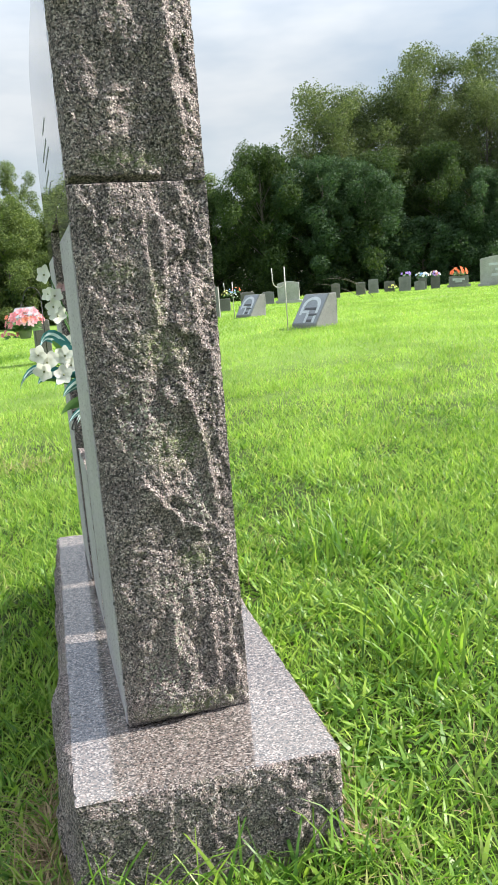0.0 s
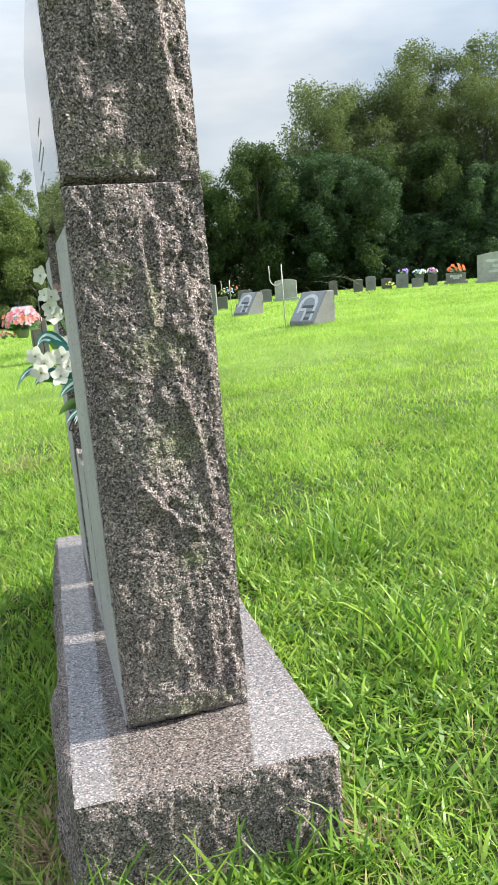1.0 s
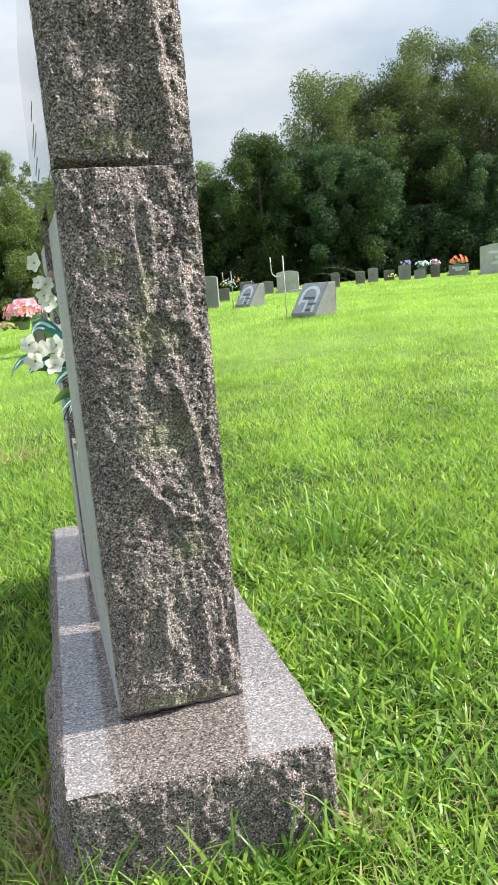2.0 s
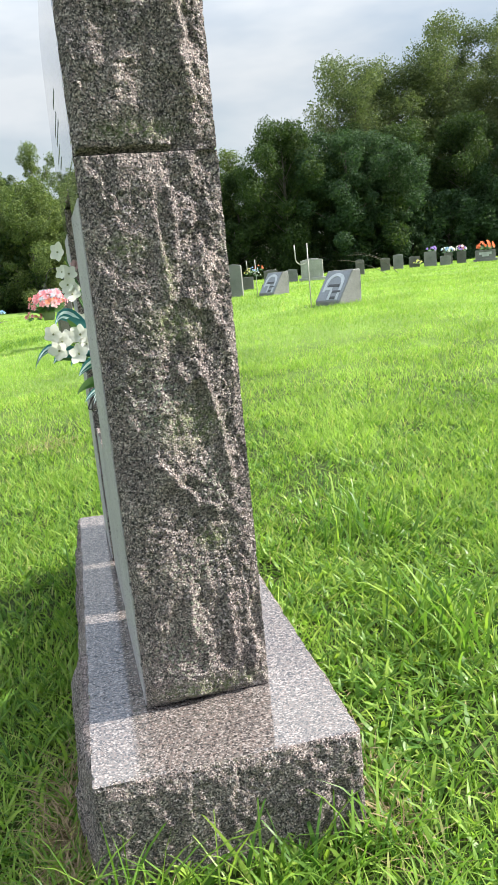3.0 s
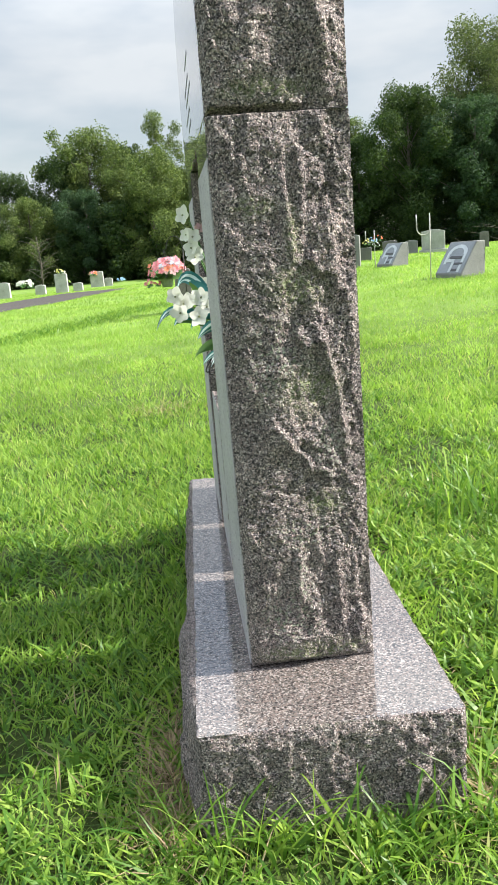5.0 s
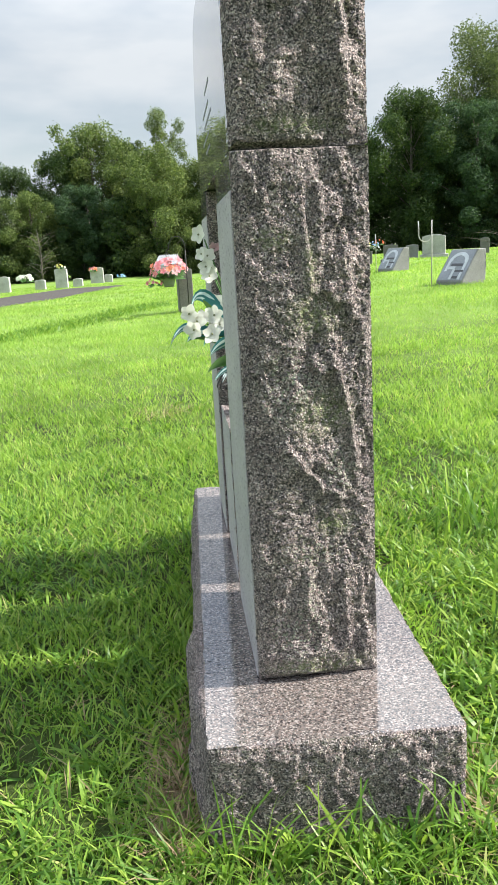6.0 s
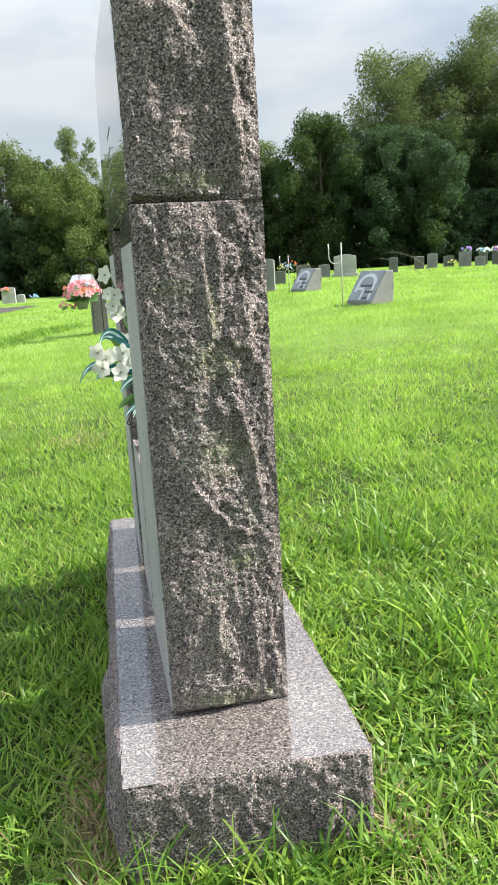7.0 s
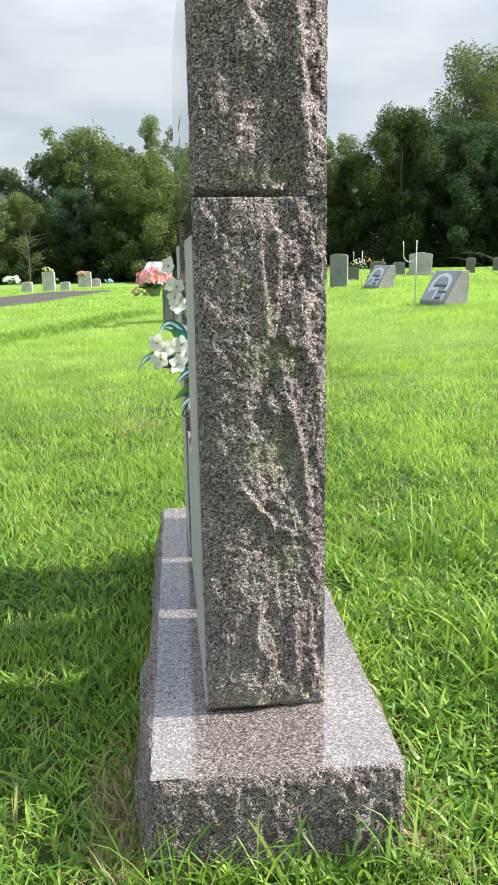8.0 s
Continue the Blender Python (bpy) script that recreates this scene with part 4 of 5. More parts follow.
# ---- parked car ----
def silver_car(x, y, turn):
    p = at_ground(x, y)
    c = thing("car", "silver parked car by the wood's edge, seen from behind", "car", pose(p.x, p.y, p.z, 0, 0, turn))

    def loft(name, sections, mat, label=""):
        verts, faces = [], []
        for yy, w0, w1, z0, z1 in sections:
            verts += [(-w0, yy, z0), (w0, yy, z0), (w1, yy, z1), (-w1, yy, z1)]
        for i in range(len(sections) - 1):
            for k in range(4):
                a, b = i * 4 + k, i * 4 + (k + 1) % 4
                faces.append((a, b, b + 4, a + 4))
        faces += [(3, 2, 1, 0), tuple(len(verts) - 4 + k for k in range(4))]
        bm = bmesh.new()
        bm.from_mesh(mesh_of(name, verts, faces, [mat]))
        bmesh.ops.recalc_face_normals(bm, faces=bm.faces[:])
        bmesh.ops.bevel(bm, geom=bm.edges[:], offset=0.05, segments=2, affect="EDGES", profile=0.6)
        return part(name, bm_mesh(name, bm, [mat], True), c, label)

    loft("body", [(-2.2, 0.80, 0.82, 0.30, 0.85), (-1.9, 0.88, 0.86, 0.24, 0.95), (0.8, 0.90, 0.88, 0.22, 0.95), (1.9, 0.86, 0.80, 0.24, 0.80), (2.2, 0.74, 0.70, 0.32, 0.66)], CAR_PAINT)
    loft("cabin", [(-1.75, 0.80, 0.74, 0.92, 0.98), (-1.15, 0.78, 0.60, 0.92, 1.42), (0.25, 0.78, 0.62, 0.92, 1.46), (1.05, 0.80, 0.76, 0.90, 0.95)], CAR_PAINT, "silver roof")
    rear = part("rear_window", bm_mesh("rear_window", box_bm(-0.58, 0.58, -0.01, 0.01, 0.0, 0.46, 0.005, 1), [CAR_GLASS]), c, "dark rear window glass")
    rear.matrix_basis = pose(0, -1.66, 0.99, -52, 0, 0)
    for sx in (-1, 1):
        part("tail_lamp", bm_mesh("tail_lamp", box_bm(sx * 0.70 - 0.10, sx * 0.70 + 0.10, -2.24, -2.10, 0.66, 0.82, 0.02), [LAMP_RED]), c, "red tail lamp")
        for wy in (-1.35, 1.35):
            bm = bmesh.new()
            bmesh.ops.create_cone(bm, cap_ends=True, segments=20, radius1=0.32, radius2=0.32, depth=0.2)
            bmesh.ops.bevel(bm, geom=bm.edges[:], offset=0.03, segments=2, affect="EDGES")
            w = part("wheel", bm_mesh("wheel", bm, [TYRE], True), c, "black tyre")
            w.matrix_basis = pose(sx * 0.80, wy, 0.32, 0, 90, 0)


silver_car(-1.45, 54.0, -4)


# ---- trees ----
def limb(a, b, r0, r1, bend, n=7):
    a, b = Vector(a), Vector(b)
    pts = bezier(a, (a + b) / 2 + Vector(bend), b, n)
    return tube(pts, [r0 + (r1 - r0) * i / (n - 1) for i in range(n)], 5)


def leaf_cloud(lobes, count, size, r):
    """Leaf sprays over the skins of many lobes: small four-cornered leaves with their own turns."""
    lob = np.array([(*c, a, b) for c, a, b in lobes])
    wt = lob[:, 3] ** 2
    pick = r.choice(len(lob), count, p=wt / wt.sum())
    d = r.normal(size=(count, 3))
    d /= np.linalg.norm(d, axis=1)[:, None]
    rad = 1.12 - np.abs(r.normal(0, 0.38, count))
    rad *= 1 + 0.22 * np.sin(d[:, 0] * 7 + pick) * np.sin(d[:, 1] * 6 + pick * 2) * np.sin(d[:, 2] * 8)
    p = lob[pick, :3] + d * rad[:, None] * np.column_stack([lob[pick, 3], lob[pick, 3], lob[pick, 4]])
    n = d * 0.7 + r.normal(size=(count, 3)) * 0.7 + np.array([0, 0, 0.25])
    n /= np.linalg.norm(n, axis=1)[:, None]
    a = np.cross(n, r.normal(size=(count, 3)))
    a /= np.linalg.norm(a, axis=1)[:, None]
    b = np.cross(n, a)
    s = size * r.uniform(0.55, 1.35, count)[:, None]
    v = np.stack([p - a * s * 0.8 - b * s * 0.45, p - a * s * 0.3 + b * s * 0.7, p + a * s], axis=1).reshape(-1, 3)
    return v, np.arange(count * 3).reshape(-1, 3)


def make_tree(name, label, h, spread, clear, mat, leaves, leaf, seed, m, group, slim=1.0, stems=6, lobe=0.8):
    """One tree at its place: tapered trunk, limbs, and a crown of single leaf sprays on lobes at the limbs' ends."""
    r = np.random.RandomState(seed)
    t = thing(name, label, "tree", m, group)
    lean = Vector((r.uniform(-0.5, 0.5), r.uniform(-0.5, 0.5), 0)) * h * 0.05
    verts, faces = limb((0, 0, -0.3), Vector((0, 0, h * 0.86)) + lean, h * 0.019 + 0.05, 0.03, lean * 0.5, 9)
    lobes = []
    for k in range(stems * 6):
        f = clear + (0.97 - clear) * (k + 0.5) / (stems * 6)
        a = k * 2.4 + r.uniform(-0.4, 0.4)
        shape = math.sin(math.pi * min(1, (0.18 + 0.82 * (1 - (f - clear) / (1 - clear))) * 0.80)) ** 0.8
        reach = spread * shape * r.uniform(0.35, 1.08)
        start = Vector((0, 0, h * max(clear * 0.8, f - 0.22))) + lean * f
        end = Vector((math.cos(a) * reach, math.sin(a) * reach, h * f)) + lean * f
        v, fc = limb(start, end, 0.02 + 0.006 * h * (1 - f), 0.012, (0, 0, h * 0.03), 4)
        o = len(verts)
        verts += v
        faces += [tuple(i + o for i in q) for q in fc]
        rad = spread * r.uniform(0.15, 0.36) * lobe
        lobes.append((tuple(end), rad, rad * r.uniform(0.75, 1.25) * slim))
        lobes.append((tuple(start * 0.45 + end * 0.55), rad * 0.8, rad * 0.7))
    lobes.append(((lean.x, lean.y, h * 0.94), spread * 0.30, h * 0.075))
    part("trunk", mesh_of("trunk", verts, faces, [BARK], smooth=True), t, "grey-brown trunk with limbs")
    v, q = leaf_cloud(lobes, leaves, leaf, r)
    part("crown", fast_mesh("crown", v, np.zeros((0, 4), int), q, mat, smooth=False), t)
    return t


def tree_at(x, y, s=1.0, turn=0.0):
    return Matrix.Translation((x, y, float(ground_z(x, y)) - 0.1)) @ Matrix.Rotation(radians(turn), 4, "Z") @ Matrix.Diagonal((s, s, s, 1))


WOOD = "trees of the wood behind the cemetery"
oak = make_tree("tree", "tall broad-leaved tree with an open green crown", 19.2, 5.2, 0.18, LEAF_MID, 64000, 0.092, 1, tree_at(32.0, 60.5), WOOD)
maple = make_tree("tree", "broad tree with a rounded mid-green crown", 15.5, 4.8, 0.16, LEAF_MID, 54000, 0.092, 2, tree_at(22.8, 59.0), WOOD)
dark = make_tree("tree", "dense dark green tree at the wood's edge", 10.6, 3.5, 0.06, LEAF_DARK, 42000, 0.092, 3, tree_at(15.6, 54.0), WOOD)
cedar = make_tree("tree", "blue-green tree with dense foliage to the ground", 9.5, 3.2, 0.04, LEAF_BLUE, 36000, 0.10, 4, tree_at(19.5, 52.5), WOOD)
light = make_tree("tree", "yellow-green sunlit tree at the wood's edge", 9.0, 3.4, 0.06, LEAF_LIGHT, 44000, 0.085, 5, tree_at(-2.2, 58.0), WOOD)
slender = make_tree("tree", "tall slender tree with a thin open crown", 12.8, 2.3, 0.42, LEAF_LIGHT, 19000, 0.075, 6, tree_at(-2.0, 66.0), WOOD, 1.1, 4)
shrub = make_tree("bush", "dark understorey bush at the foot of the wood", 4.2, 2.6, 0.02, LEAF_DARK, 14000, 0.10, 7, tree_at(12.0, 55.0), "bushes at the wood's foot")
bluebush = make_tree("bush", "blue-green bush with drooping leaves at the wood's foot", 5.0, 3.2, 0.02, LEAF_BLUE, 14000, 0.11, 8, tree_at(27.0, 52.0), "bushes at the wood's foot")
for src, x, y, s, turn in ((oak, 38.5, 61.0, 1.03, 80), (oak, 45.0, 60.0, 1.0, 200), (oak, 35.5, 66.0, 0.9, 300), (oak, 51.0, 64.0, 1.0, 100),
                           (maple, 25.6, 61.0, 1.0, 120), (maple, 29.0, 60.5, 1.0, 250), (maple, 34.5, 56.0, 0.95, 60), (maple, 40.0, 55.0, 0.95, 300), (maple, 18.5, 66.0, 0.74, 30), (maple, 47.0, 55.0, 0.95, 10),
                           (dark, 17.5, 56.0, 0.97, 90), (dark, 25.0, 55.0, 0.95, 200), (dark, 29.5, 54.0, 0.98, 310), (dark, 13.0, 58.0, 0.76, 150), (dark, 36.0, 51.5, 0.85, 20), (dark, 21.5, 56.5, 1.0, 270),
                           (dark, 6.0, 66.0, 0.86, 30), (dark, -4.6, 67.0, 1.0, 80), (dark, -9.5, 64.0, 0.92, 210), (dark, 2.5, 70.0, 0.85, 300), (dark, -14.0, 66.0, 0.85, 10), (dark, -1.0, 64.0, 0.78, 160), (dark, 9.5, 66.0, 0.8, 190),
                           (cedar, 23.0, 52.5, 0.95, 90), (cedar, 31.5, 51.0, 0.85, 220), (cedar, -7.5, 60.0, 0.72, 30), (cedar, 41.0, 50.5, 0.9, 100),
                           (light, -7.0, 64.5, 1.30, 70), (light, 10.8, 62.0, 1.13, 190), (light, 1.0, 60.0, 0.9, 250), (light, 4.8, 60.0, 1.0, 20), (light, -11.5, 59.5, 0.72, 140), (light, 8.0, 57.0, 0.8, 300), (light, -16.0, 60.0, 0.8, 200),
                           (slender, 13.5, 64.0, 0.82, 70),
                           (shrub, 15.5, 49.5, 0.75, 60), (shrub, 19.0, 49.5, 0.7, 130), (shrub, 22.5, 49.0, 1.25, 200), (shrub, 8.0, 53.5, 1.3, 20), (shrub, 4.0, 55.0, 1.0, 300), (shrub, 0.0, 56.0, 0.95, 100), (shrub, -4.0, 56.0, 1.35, 240),
                           (shrub, -8.0, 56.0, 0.9, 10), (shrub, -12.0, 55.5, 0.9, 170), (shrub, -15.5, 55.0, 1.0, 40), (shrub, 34.5, 46.0, 0.9, 90), (shrub, 25.0, 49.5, 1.1, 320),
                           (bluebush, 30.5, 47.0, 1.0, 90), (bluebush, 24.0, 47.5, 0.55, 180), (bluebush, 35.0, 48.5, 1.0, 240), (bluebush, 40.0, 47.0, 0.9, 30)):
    copy_thing(src, tree_at(x, y + (4.0 if src in (shrub, bluebush) else 0.0), s, turn))
bare = thing("bare_tree", "thin leafless dead tree before the dark wood", "tree", Matrix.Translation(at_ground(-10.2, 54.0)))
rb = random.Random(12)
bv, bf = [], []
for k in range(22):
    z = 0.3 + k * 0.13
    a = rb.uniform(0, 6.28)
    v, f = limb((0, 0, z), (math.cos(a) * rb.uniform(0.5, 1.5), math.sin(a) * 0.8, z + rb.uniform(0.1, 1.0)), 0.02, 0.008, (0, 0, 0.2))
    o = len(bv)
    bv += v
    bf += [tuple(i + o for i in q) for q in f]
part("twigs", mesh_of("twigs", bv, bf, [BARK]), bare)
part("trunk", tube_mesh("trunk", [(0, 0, -0.2), (0.1, 0, 1.8), (0, 0, 3.6)], [0.06, 0.04, 0.015], BARK, 8), bare)


# ---- ground, road ----
def axis(core, far):
    out = list(core)
    step = core[1] - core[0]
    x = core[-1]
    while x < far:
        step *= 1.25
        x += step
        out.append(x)
    x, step = core[0], core[1] - core[0]
    while x > -far:
        step *= 1.25
        x -= step
        out.insert(0, x)
    return np.array(out)


gx, gy = axis(np.arange(-12, 24, 0.35), 600), axis(np.arange(-3, 60, 0.35), 600)
GX, GY = np.meshgrid(gx, gy, indexing="ij")
gz = ground_z(GX, GY)
i, j = np.meshgrid(np.arange(len(gx) - 1), np.arange(len(gy) - 1), indexing="ij")
q = (i * len(gy) + j).ravel()
ground = new("ground", fast_mesh("ground", np.column_stack([GX.ravel(), GY.ravel(), gz.ravel()]), np.column_stack([q, q + len(gy), q + len(gy) + 1, q + 1]), np.zeros((0, 3), int), SOIL))
tagged(ground, "green mown cemetery lawn on earth", "lawn", kind="structure")


def road_mid(s):
    """The middle of the lane, as x by y."""
    return -5.2 + 0.045 * np.clip(s - 24, 0, 14) - 0.030 * np.clip(24 - s, 0, 30) ** 1.6


rv, rf = [], []
ss = np.arange(8, 38, 0.5)
for k, s in enumerate(ss):
    x = float(road_mid(s))
    for dx in (-1.45, -0.8, 0, 0.8, 1.45):
        rv.append((x + dx, s, float(ground_z(x + dx, s)) + 0.03 - 0.02 * (abs(dx) > 1.2)))
for k in range(len(ss) - 1):
    rf += [(k * 5 + c, k * 5 + c + 1, k * 5 + c + 6, k * 5 + c + 5) for c in range(4)]
road = new("road", mesh_of("road", rv, rf, [ASPHALT], smooth=True))
tagged(road, "narrow grey asphalt cemetery lane", "road", kind="structure")


# ---- grass ----
def blades(x, y, length, width, lean, r, rows=3, droop=0.5):
    """Bent, tapering blades rooted at x, y. Returns corners, four-sided and three-sided faces."""
    n = len(x)
    z = ground_z(x, y) - 0.004
    a = r.uniform(0, 2 * np.pi, n)
    turn = a + r.normal(0, 0.9, n) + np.pi / 2
    d = np.column_stack([np.cos(a), np.sin(a)])
    s = np.column_stack([np.cos(turn), np.sin(turn)])
    out = []
    for k in range(rows):
        t = k / rows
        w = width * (0.55, 1.0, 0.78, 0.5)[k]
        reach = length * (lean * t + droop * t * t * 0.6)
        up = length * t * np.sqrt(np.clip(1 - (lean * 0.8) ** 2, 0.12, 1)) * (1 - droop * 0.35 * t)
        c = np.column_stack([x + d[:, 0] * reach, y + d[:, 1] * reach, z + up])
        out.append(c - np.column_stack([s * w[:, None], np.zeros(n)]))
        out.append(c + np.column_stack([s * w[:, None], np.zeros(n)]))
    reach = length * (lean + droop * 0.6)
    up = length * np.sqrt(np.clip(1 - (lean * 0.8) ** 2, 0.12, 1)) * (1 - droop * 0.45)
    out.append(np.column_stack([x + d[:, 0] * reach, y + d[:, 1] * reach, z + up]))
    m = rows * 2 + 1
    v = np.stack(out, axis=1).reshape(-1, 3)
    o = np.arange(n) * m
    quads = np.concatenate([np.column_stack([o + 2 * k, o + 2 * k + 1, o + 2 * k + 3, o + 2 * k + 2]) for k in range(rows - 1)]) if rows > 1 else np.zeros((0, 4), int)
    tris = np.column_stack([o + 2 * rows - 2, o + 2 * rows - 1, o + 2 * rows])
    return v, quads, tris


def patchy(x, y, f, seed):
    return np.array([noise.noise((a * f, b * f, seed)) for a, b in zip(x, y)])


BARE, DEAD = (0.30, 1.03), (-0.35, 3.12)


def scatter(y0, y1, density, r, wide=1.0):
    """Even random places in the strip of lawn between y0 and y1 that lies before the path."""
    span = (1.35 * (y1 + 1.2) + 1.4) * wide
    n = int((y1 - y0) * span * density)
    y = r.uniform(y0, y1, n)
    lo, hi = -0.45 * (y + 1.1) - 0.35, 0.85 * (y + 1.1) + 0.3
    x = r.uniform(-0.45 * (y1 + 1.1) - 0.35, 0.85 * (y1 + 1.1) + 0.3, n)
    keep = (x > lo) & (x < hi)
    keep &= ~((np.abs(x) < 0.205) & (y > -0.012) & (y < 1.325))
    keep &= ~((np.abs(x - road_mid(y)) < 1.45) & (y > 8) & (y < 38))
    keep &= np.hypot(x - BARE[0], (y - BARE[1]) * 0.7) > 0.06 * r.uniform(0.7, 1.5, len(x))
    return x[keep], y[keep]


def lawn():
    r = np.random.RandomState(21)
    vs, qs, ts = [], [], []
    count = 0
    #        from, to, per m2, length, width, rows
    strips = ((-0.75, 0.6, 7300, 0.042, 0.0018, 2), (0.6, 1.6, 7000, 0.048, 0.0019, 2), (1.6, 3.0, 5200, 0.052, 0.0019, 2), (3.0, 5.5, 2800, 0.054, 0.0025, 2),
              (5.5, 9.5, 1600, 0.052, 0.0058, 1), (9.5, 17, 520, 0.058, 0.0095, 1), (17, 30, 150, 0.065, 0.018, 1), (30, 46, 50, 0.075, 0.034, 1))
    for y0, y1, den, ln, wd, rows in strips:
        x, y = scatter(y0, y1, den, r)
        if y1 < 6:
            p = patchy(x, y, 2.3, 5.0)
            keep = r.uniform(size=len(x)) < 0.80 + 0.9 * p
            x, y, p = x[keep], y[keep], p[keep]
        else:
            p = patchy(x, y, 0.7, 5.0)
        n = len(x)
        length = ln * r.uniform(0.5, 1.35, n) * (1 + 0.55 * p)
        v, q, t = blades(x, y, length, wd * r.uniform(0.6, 1.4, n), np.abs(r.normal(0.30, 0.25, n)), r, rows, 0.45)
        vs.append(v), qs.append(q + count), ts.append(t + count)
        count += len(v)
    # thinner grass over the open lawn to either side
    for y0, y1, half, den, ln, wd in ((-5.0, 6.0, 6.5, 1500, 0.055, 0.0085), (6.0, 14.0, 9.0, 180, 0.07, 0.016)):
        n = int((y1 - y0) * 2 * half * den)
        x, y = r.uniform(-half, half, n), r.uniform(y0, y1, n)
        out = ((x < -0.45 * (y + 1.1) - 0.35) | (x > 0.85 * (y + 1.1) + 0.3) | (y < -0.75)) & ~((np.abs(x - road_mid(y)) < 1.45) & (y > 8))
        x, y = x[out], y[out]
        n = len(x)
        v, q, t = blades(x, y, ln * r.uniform(0.5, 1.3, n), wd * r.uniform(0.6, 1.4, n), np.abs(r.normal(0.35, 0.25, n)), r, 1, 0.45)
        vs.append(v), qs.append(q + count), ts.append(t + count)
        count += len(v)
    ob = new("grass", fast_mesh("grass", np.concatenate(vs), np.concatenate(qs), np.concatenate(ts), GRASS))
    tagged(ob, "thick bright green cemetery grass", "grass", kind="stuff")


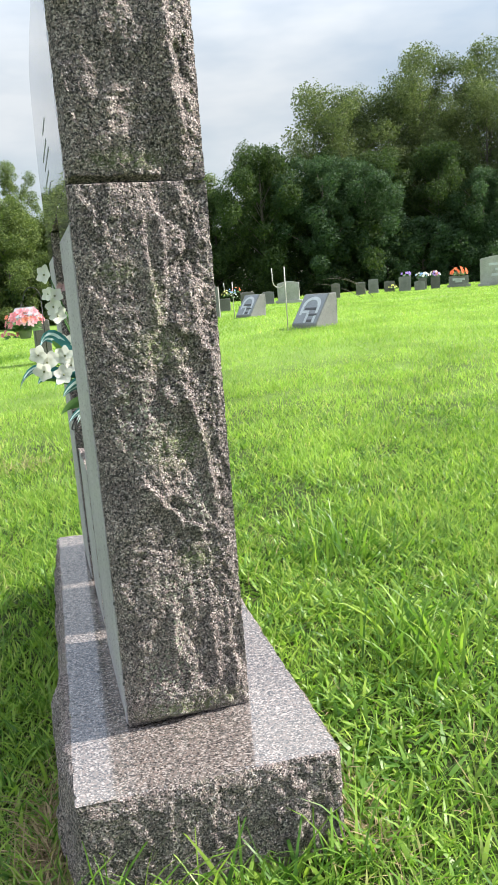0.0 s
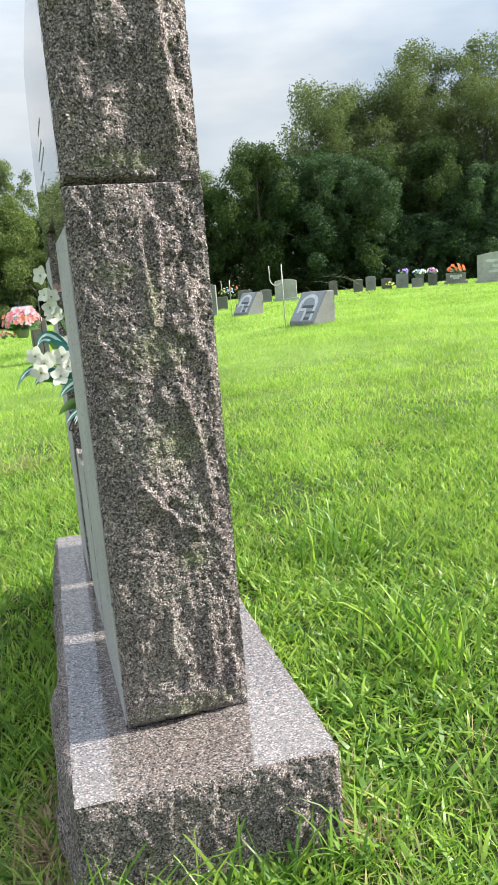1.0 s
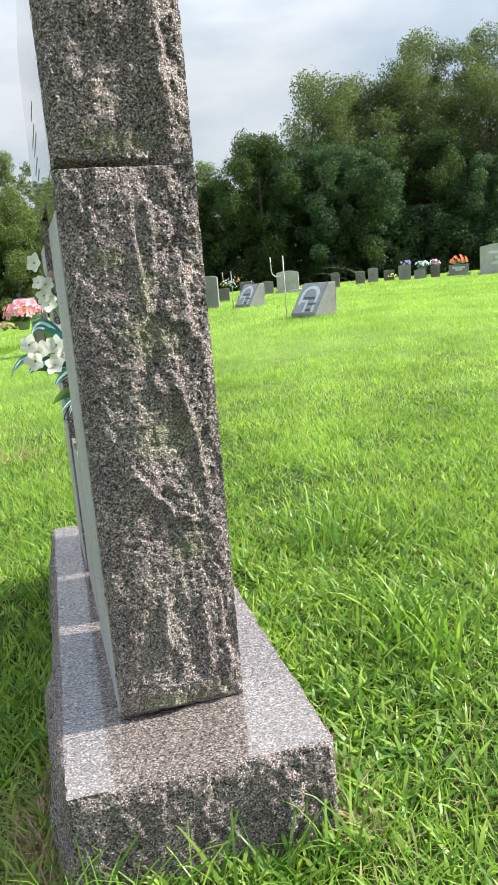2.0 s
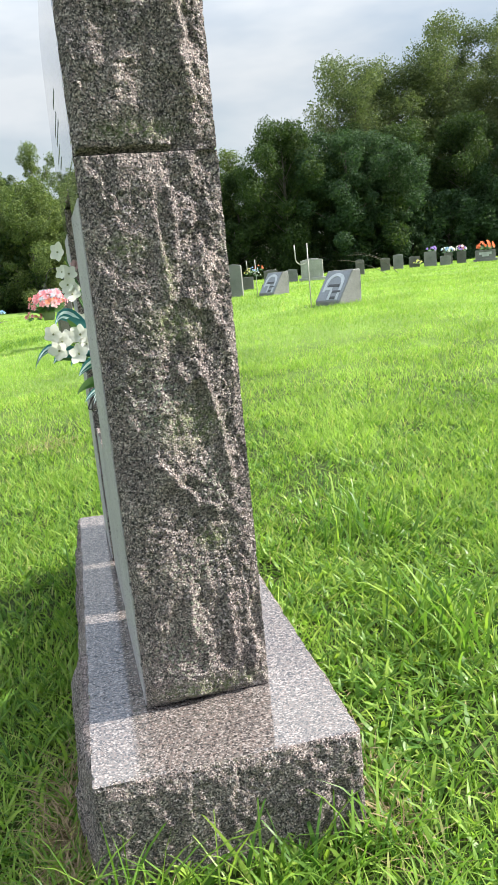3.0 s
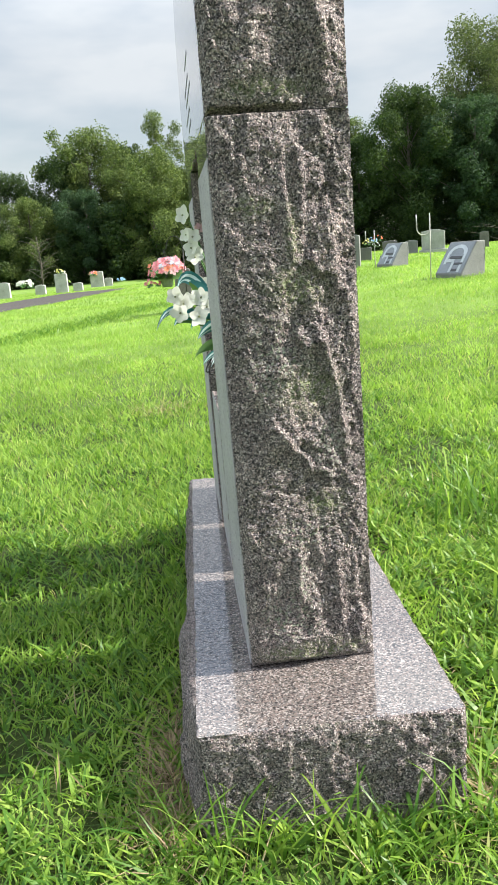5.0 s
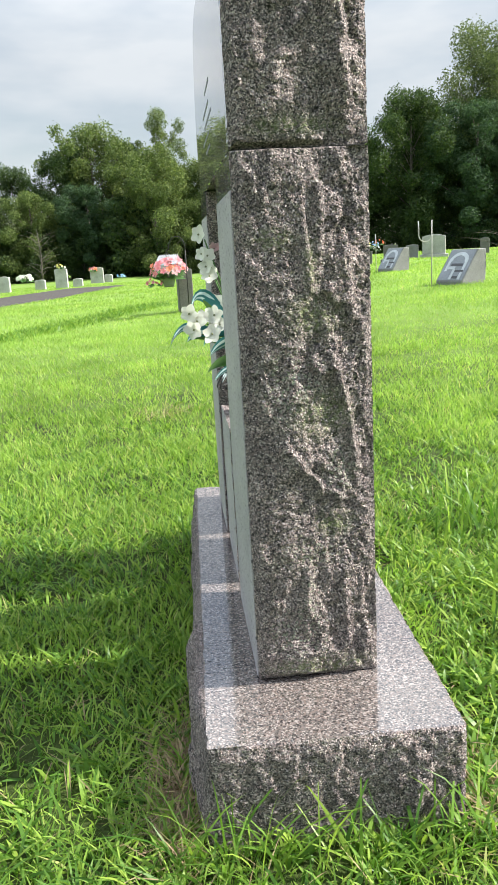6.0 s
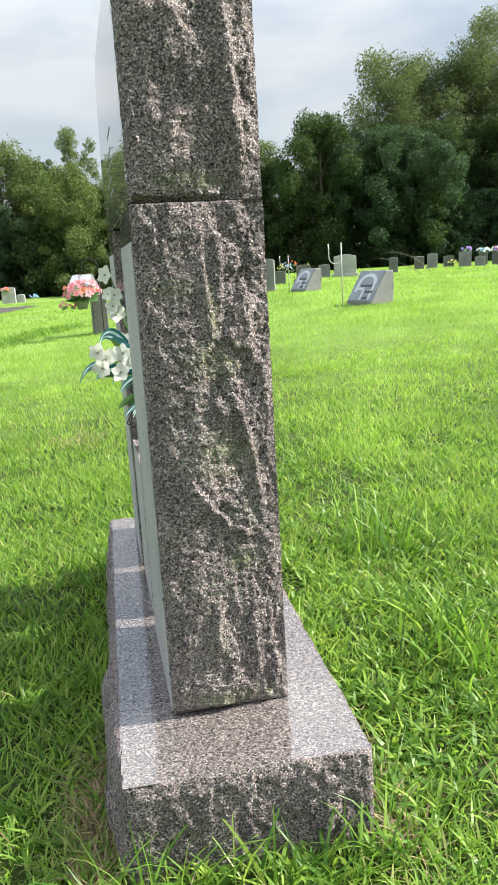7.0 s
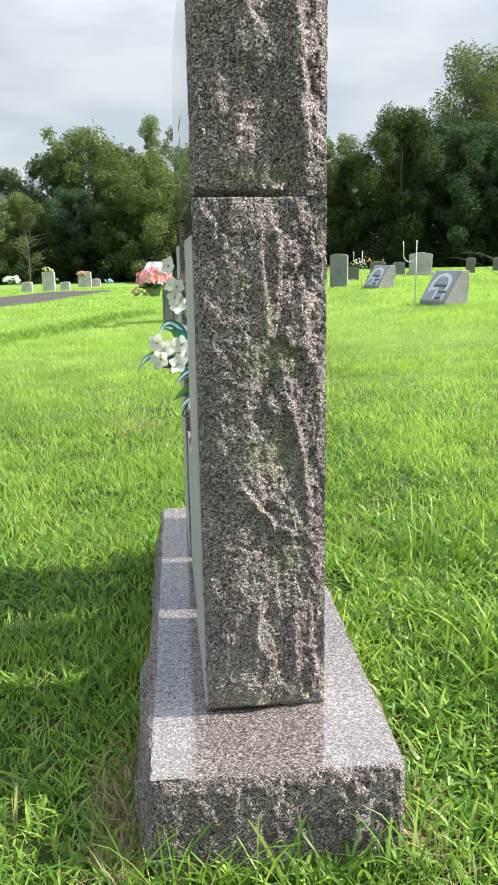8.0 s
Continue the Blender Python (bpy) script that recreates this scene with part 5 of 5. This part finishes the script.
def broad_weeds():
    """Coarse tufts of wide blades among the finer grass."""
    r = np.random.RandomState(33)
    px, py = scatter(-0.75, 3.6, 620, r)
    near = r.uniform(size=len(px)) < np.clip(1.25 - 0.32 * py, 0.12, 1)
    px, py = px[near], py[near]
    k = r.randint(5, 11, len(px))
    x, y = np.repeat(px, k) + r.normal(0, 0.012, k.sum()), np.repeat(py, k) + r.normal(0, 0.012, k.sum())
    ok = ~((np.abs(x) < 0.212) & (y > -0.02) & (y < 1.33))
    x, y = x[ok], y[ok]
    n = len(x)
    v, q, t = blades(x, y, r.uniform(0.028, 0.074, n), r.uniform(0.0018, 0.0044, n), np.abs(r.normal(0.60, 0.32, n)), r, 3, 0.6)
    ob = new("coarse_grass", fast_mesh("coarse_grass", v, q, t, WEED))
    tagged(ob, "coarse wide-bladed grass tufts in the lawn", "grass", kind="stuff")
    # one taller clump in the open lawn
    m = 90
    x, y = np.concatenate([0.66 + r.normal(0, 0.08, m), 0.58 + r.normal(0, 0.05, m)]), np.concatenate([1.22 + r.normal(0, 0.09, m), 0.52 + r.normal(0, 0.10, m)])
    v, q, t = blades(x, y, r.uniform(0.12, 0.24, 2 * m), r.uniform(0.0025, 0.0050, 2 * m), np.abs(r.normal(0.30, 0.22, 2 * m)), r, 4, 0.55)
    ob = new("tall_grass", fast_mesh("tall_grass", v, q, t, WEED))
    tagged(ob, "taller clump of grass left standing in the lawn", "grass", kind="stuff")
    # low broad-leaved weeds spreading beside the base
    m = 2600
    cx, cy = r.uniform(0.24, 1.0, 34), r.uniform(-0.15, 1.3, 34)
    at = r.randint(0, 34, m)
    x, y = cx[at] + r.normal(0, 0.05, m), cy[at] + r.normal(0, 0.05, m)
    ok = x > 0.225
    x, y = x[ok], y[ok]
    n = len(x)
    v, q, t = blades(x, y, r.uniform(0.022, 0.042, n), r.uniform(0.0035, 0.0062, n), np.abs(r.normal(0.85, 0.25, n)), r, 4, 0.3)
    v[:, 2] += np.repeat(r.uniform(0.0, 0.022, n), 9)
    ob = new("low_weeds", fast_mesh("low_weeds", v, q, t, WEED))
    tagged(ob, "low broad-leaved weeds in the lawn beside the base", "weeds", kind="stuff")
    # a strip of longer grass on the slope down to the road
    m = 5200
    f = r.uniform(-0.45, 1.1, m)
    x, y = -2.2 + 1.3 * f + r.normal(0, 0.16, m), 9.5 + 4.0 * f + r.normal(0, 0.16, m)
    v, q, t = blades(x, y, r.uniform(0.06, 0.13, m), r.uniform(0.003, 0.007, m), np.abs(r.normal(0.4, 0.25, m)), r, 2, 0.5)
    ob = new("long_grass", fast_mesh("long_grass", v, q, t, WEED))
    tagged(ob, "strip of longer darker grass across the lawn", "grass", kind="stuff")
    # unmown stems against the stone's foot
    m = 260
    side = r.uniform(size=m)
    x = np.where(side < 0.5, r.uniform(-0.26, 0.26, m), np.where(side < 0.75, -0.215 - np.abs(r.normal(0, 0.02, m)), 0.215 + np.abs(r.normal(0, 0.02, m))))
    y = np.where(side < 0.5, -0.03 - np.abs(r.normal(0, 0.035, m)), r.uniform(-0.05, 1.3, m))
    v, q, t = blades(x, y, r.uniform(0.08, 0.19, m), r.uniform(0.0012, 0.0034, m), np.abs(r.normal(0.35, 0.2, m)), r, 4, 0.6)
    ob = new("edge_grass", fast_mesh("edge_grass", v, q, t, WEED))
    tagged(ob, "long grass stems against the monument's base", "grass", kind="stuff")


def dry_thatch():
    r = np.random.RandomState(41)
    m = 800
    m2 = 260
    x = np.concatenate([DEAD[0] + r.normal(0, 0.10, m2), -0.23 - np.abs(r.normal(0, 0.03, m)), 0.225 + np.abs(r.normal(0, 0.02, m // 4)), r.uniform(-0.6, 0.9, m)])
    y = np.concatenate([DEAD[1] + r.normal(0, 0.10, m2), r.normal(0.13, 0.09, m), r.normal(0.05, 0.12, m // 4), r.uniform(-0.7, 1.6, m)])
    ok = ~((np.abs(x) < 0.212) & (y > -0.02) & (y < 1.33))
    x, y = x[ok], y[ok]
    n = len(x)
    v, q, t = blades(x, y, r.uniform(0.025, 0.07, n), r.uniform(0.0006, 0.0014, n), np.abs(r.normal(1.05, 0.2, n)), r, 3, 0.3)
    v[:, 2] += 0.012 + 0.03 * (v[:, 1] > 2.0)
    ob = new("dry_grass", fast_mesh("dry_grass", v, q, t, STRAW))
    tagged(ob, "dry straw-coloured dead grass by the stone", "dead grass", kind="stuff")


lawn()
broad_weeds()
dry_thatch()
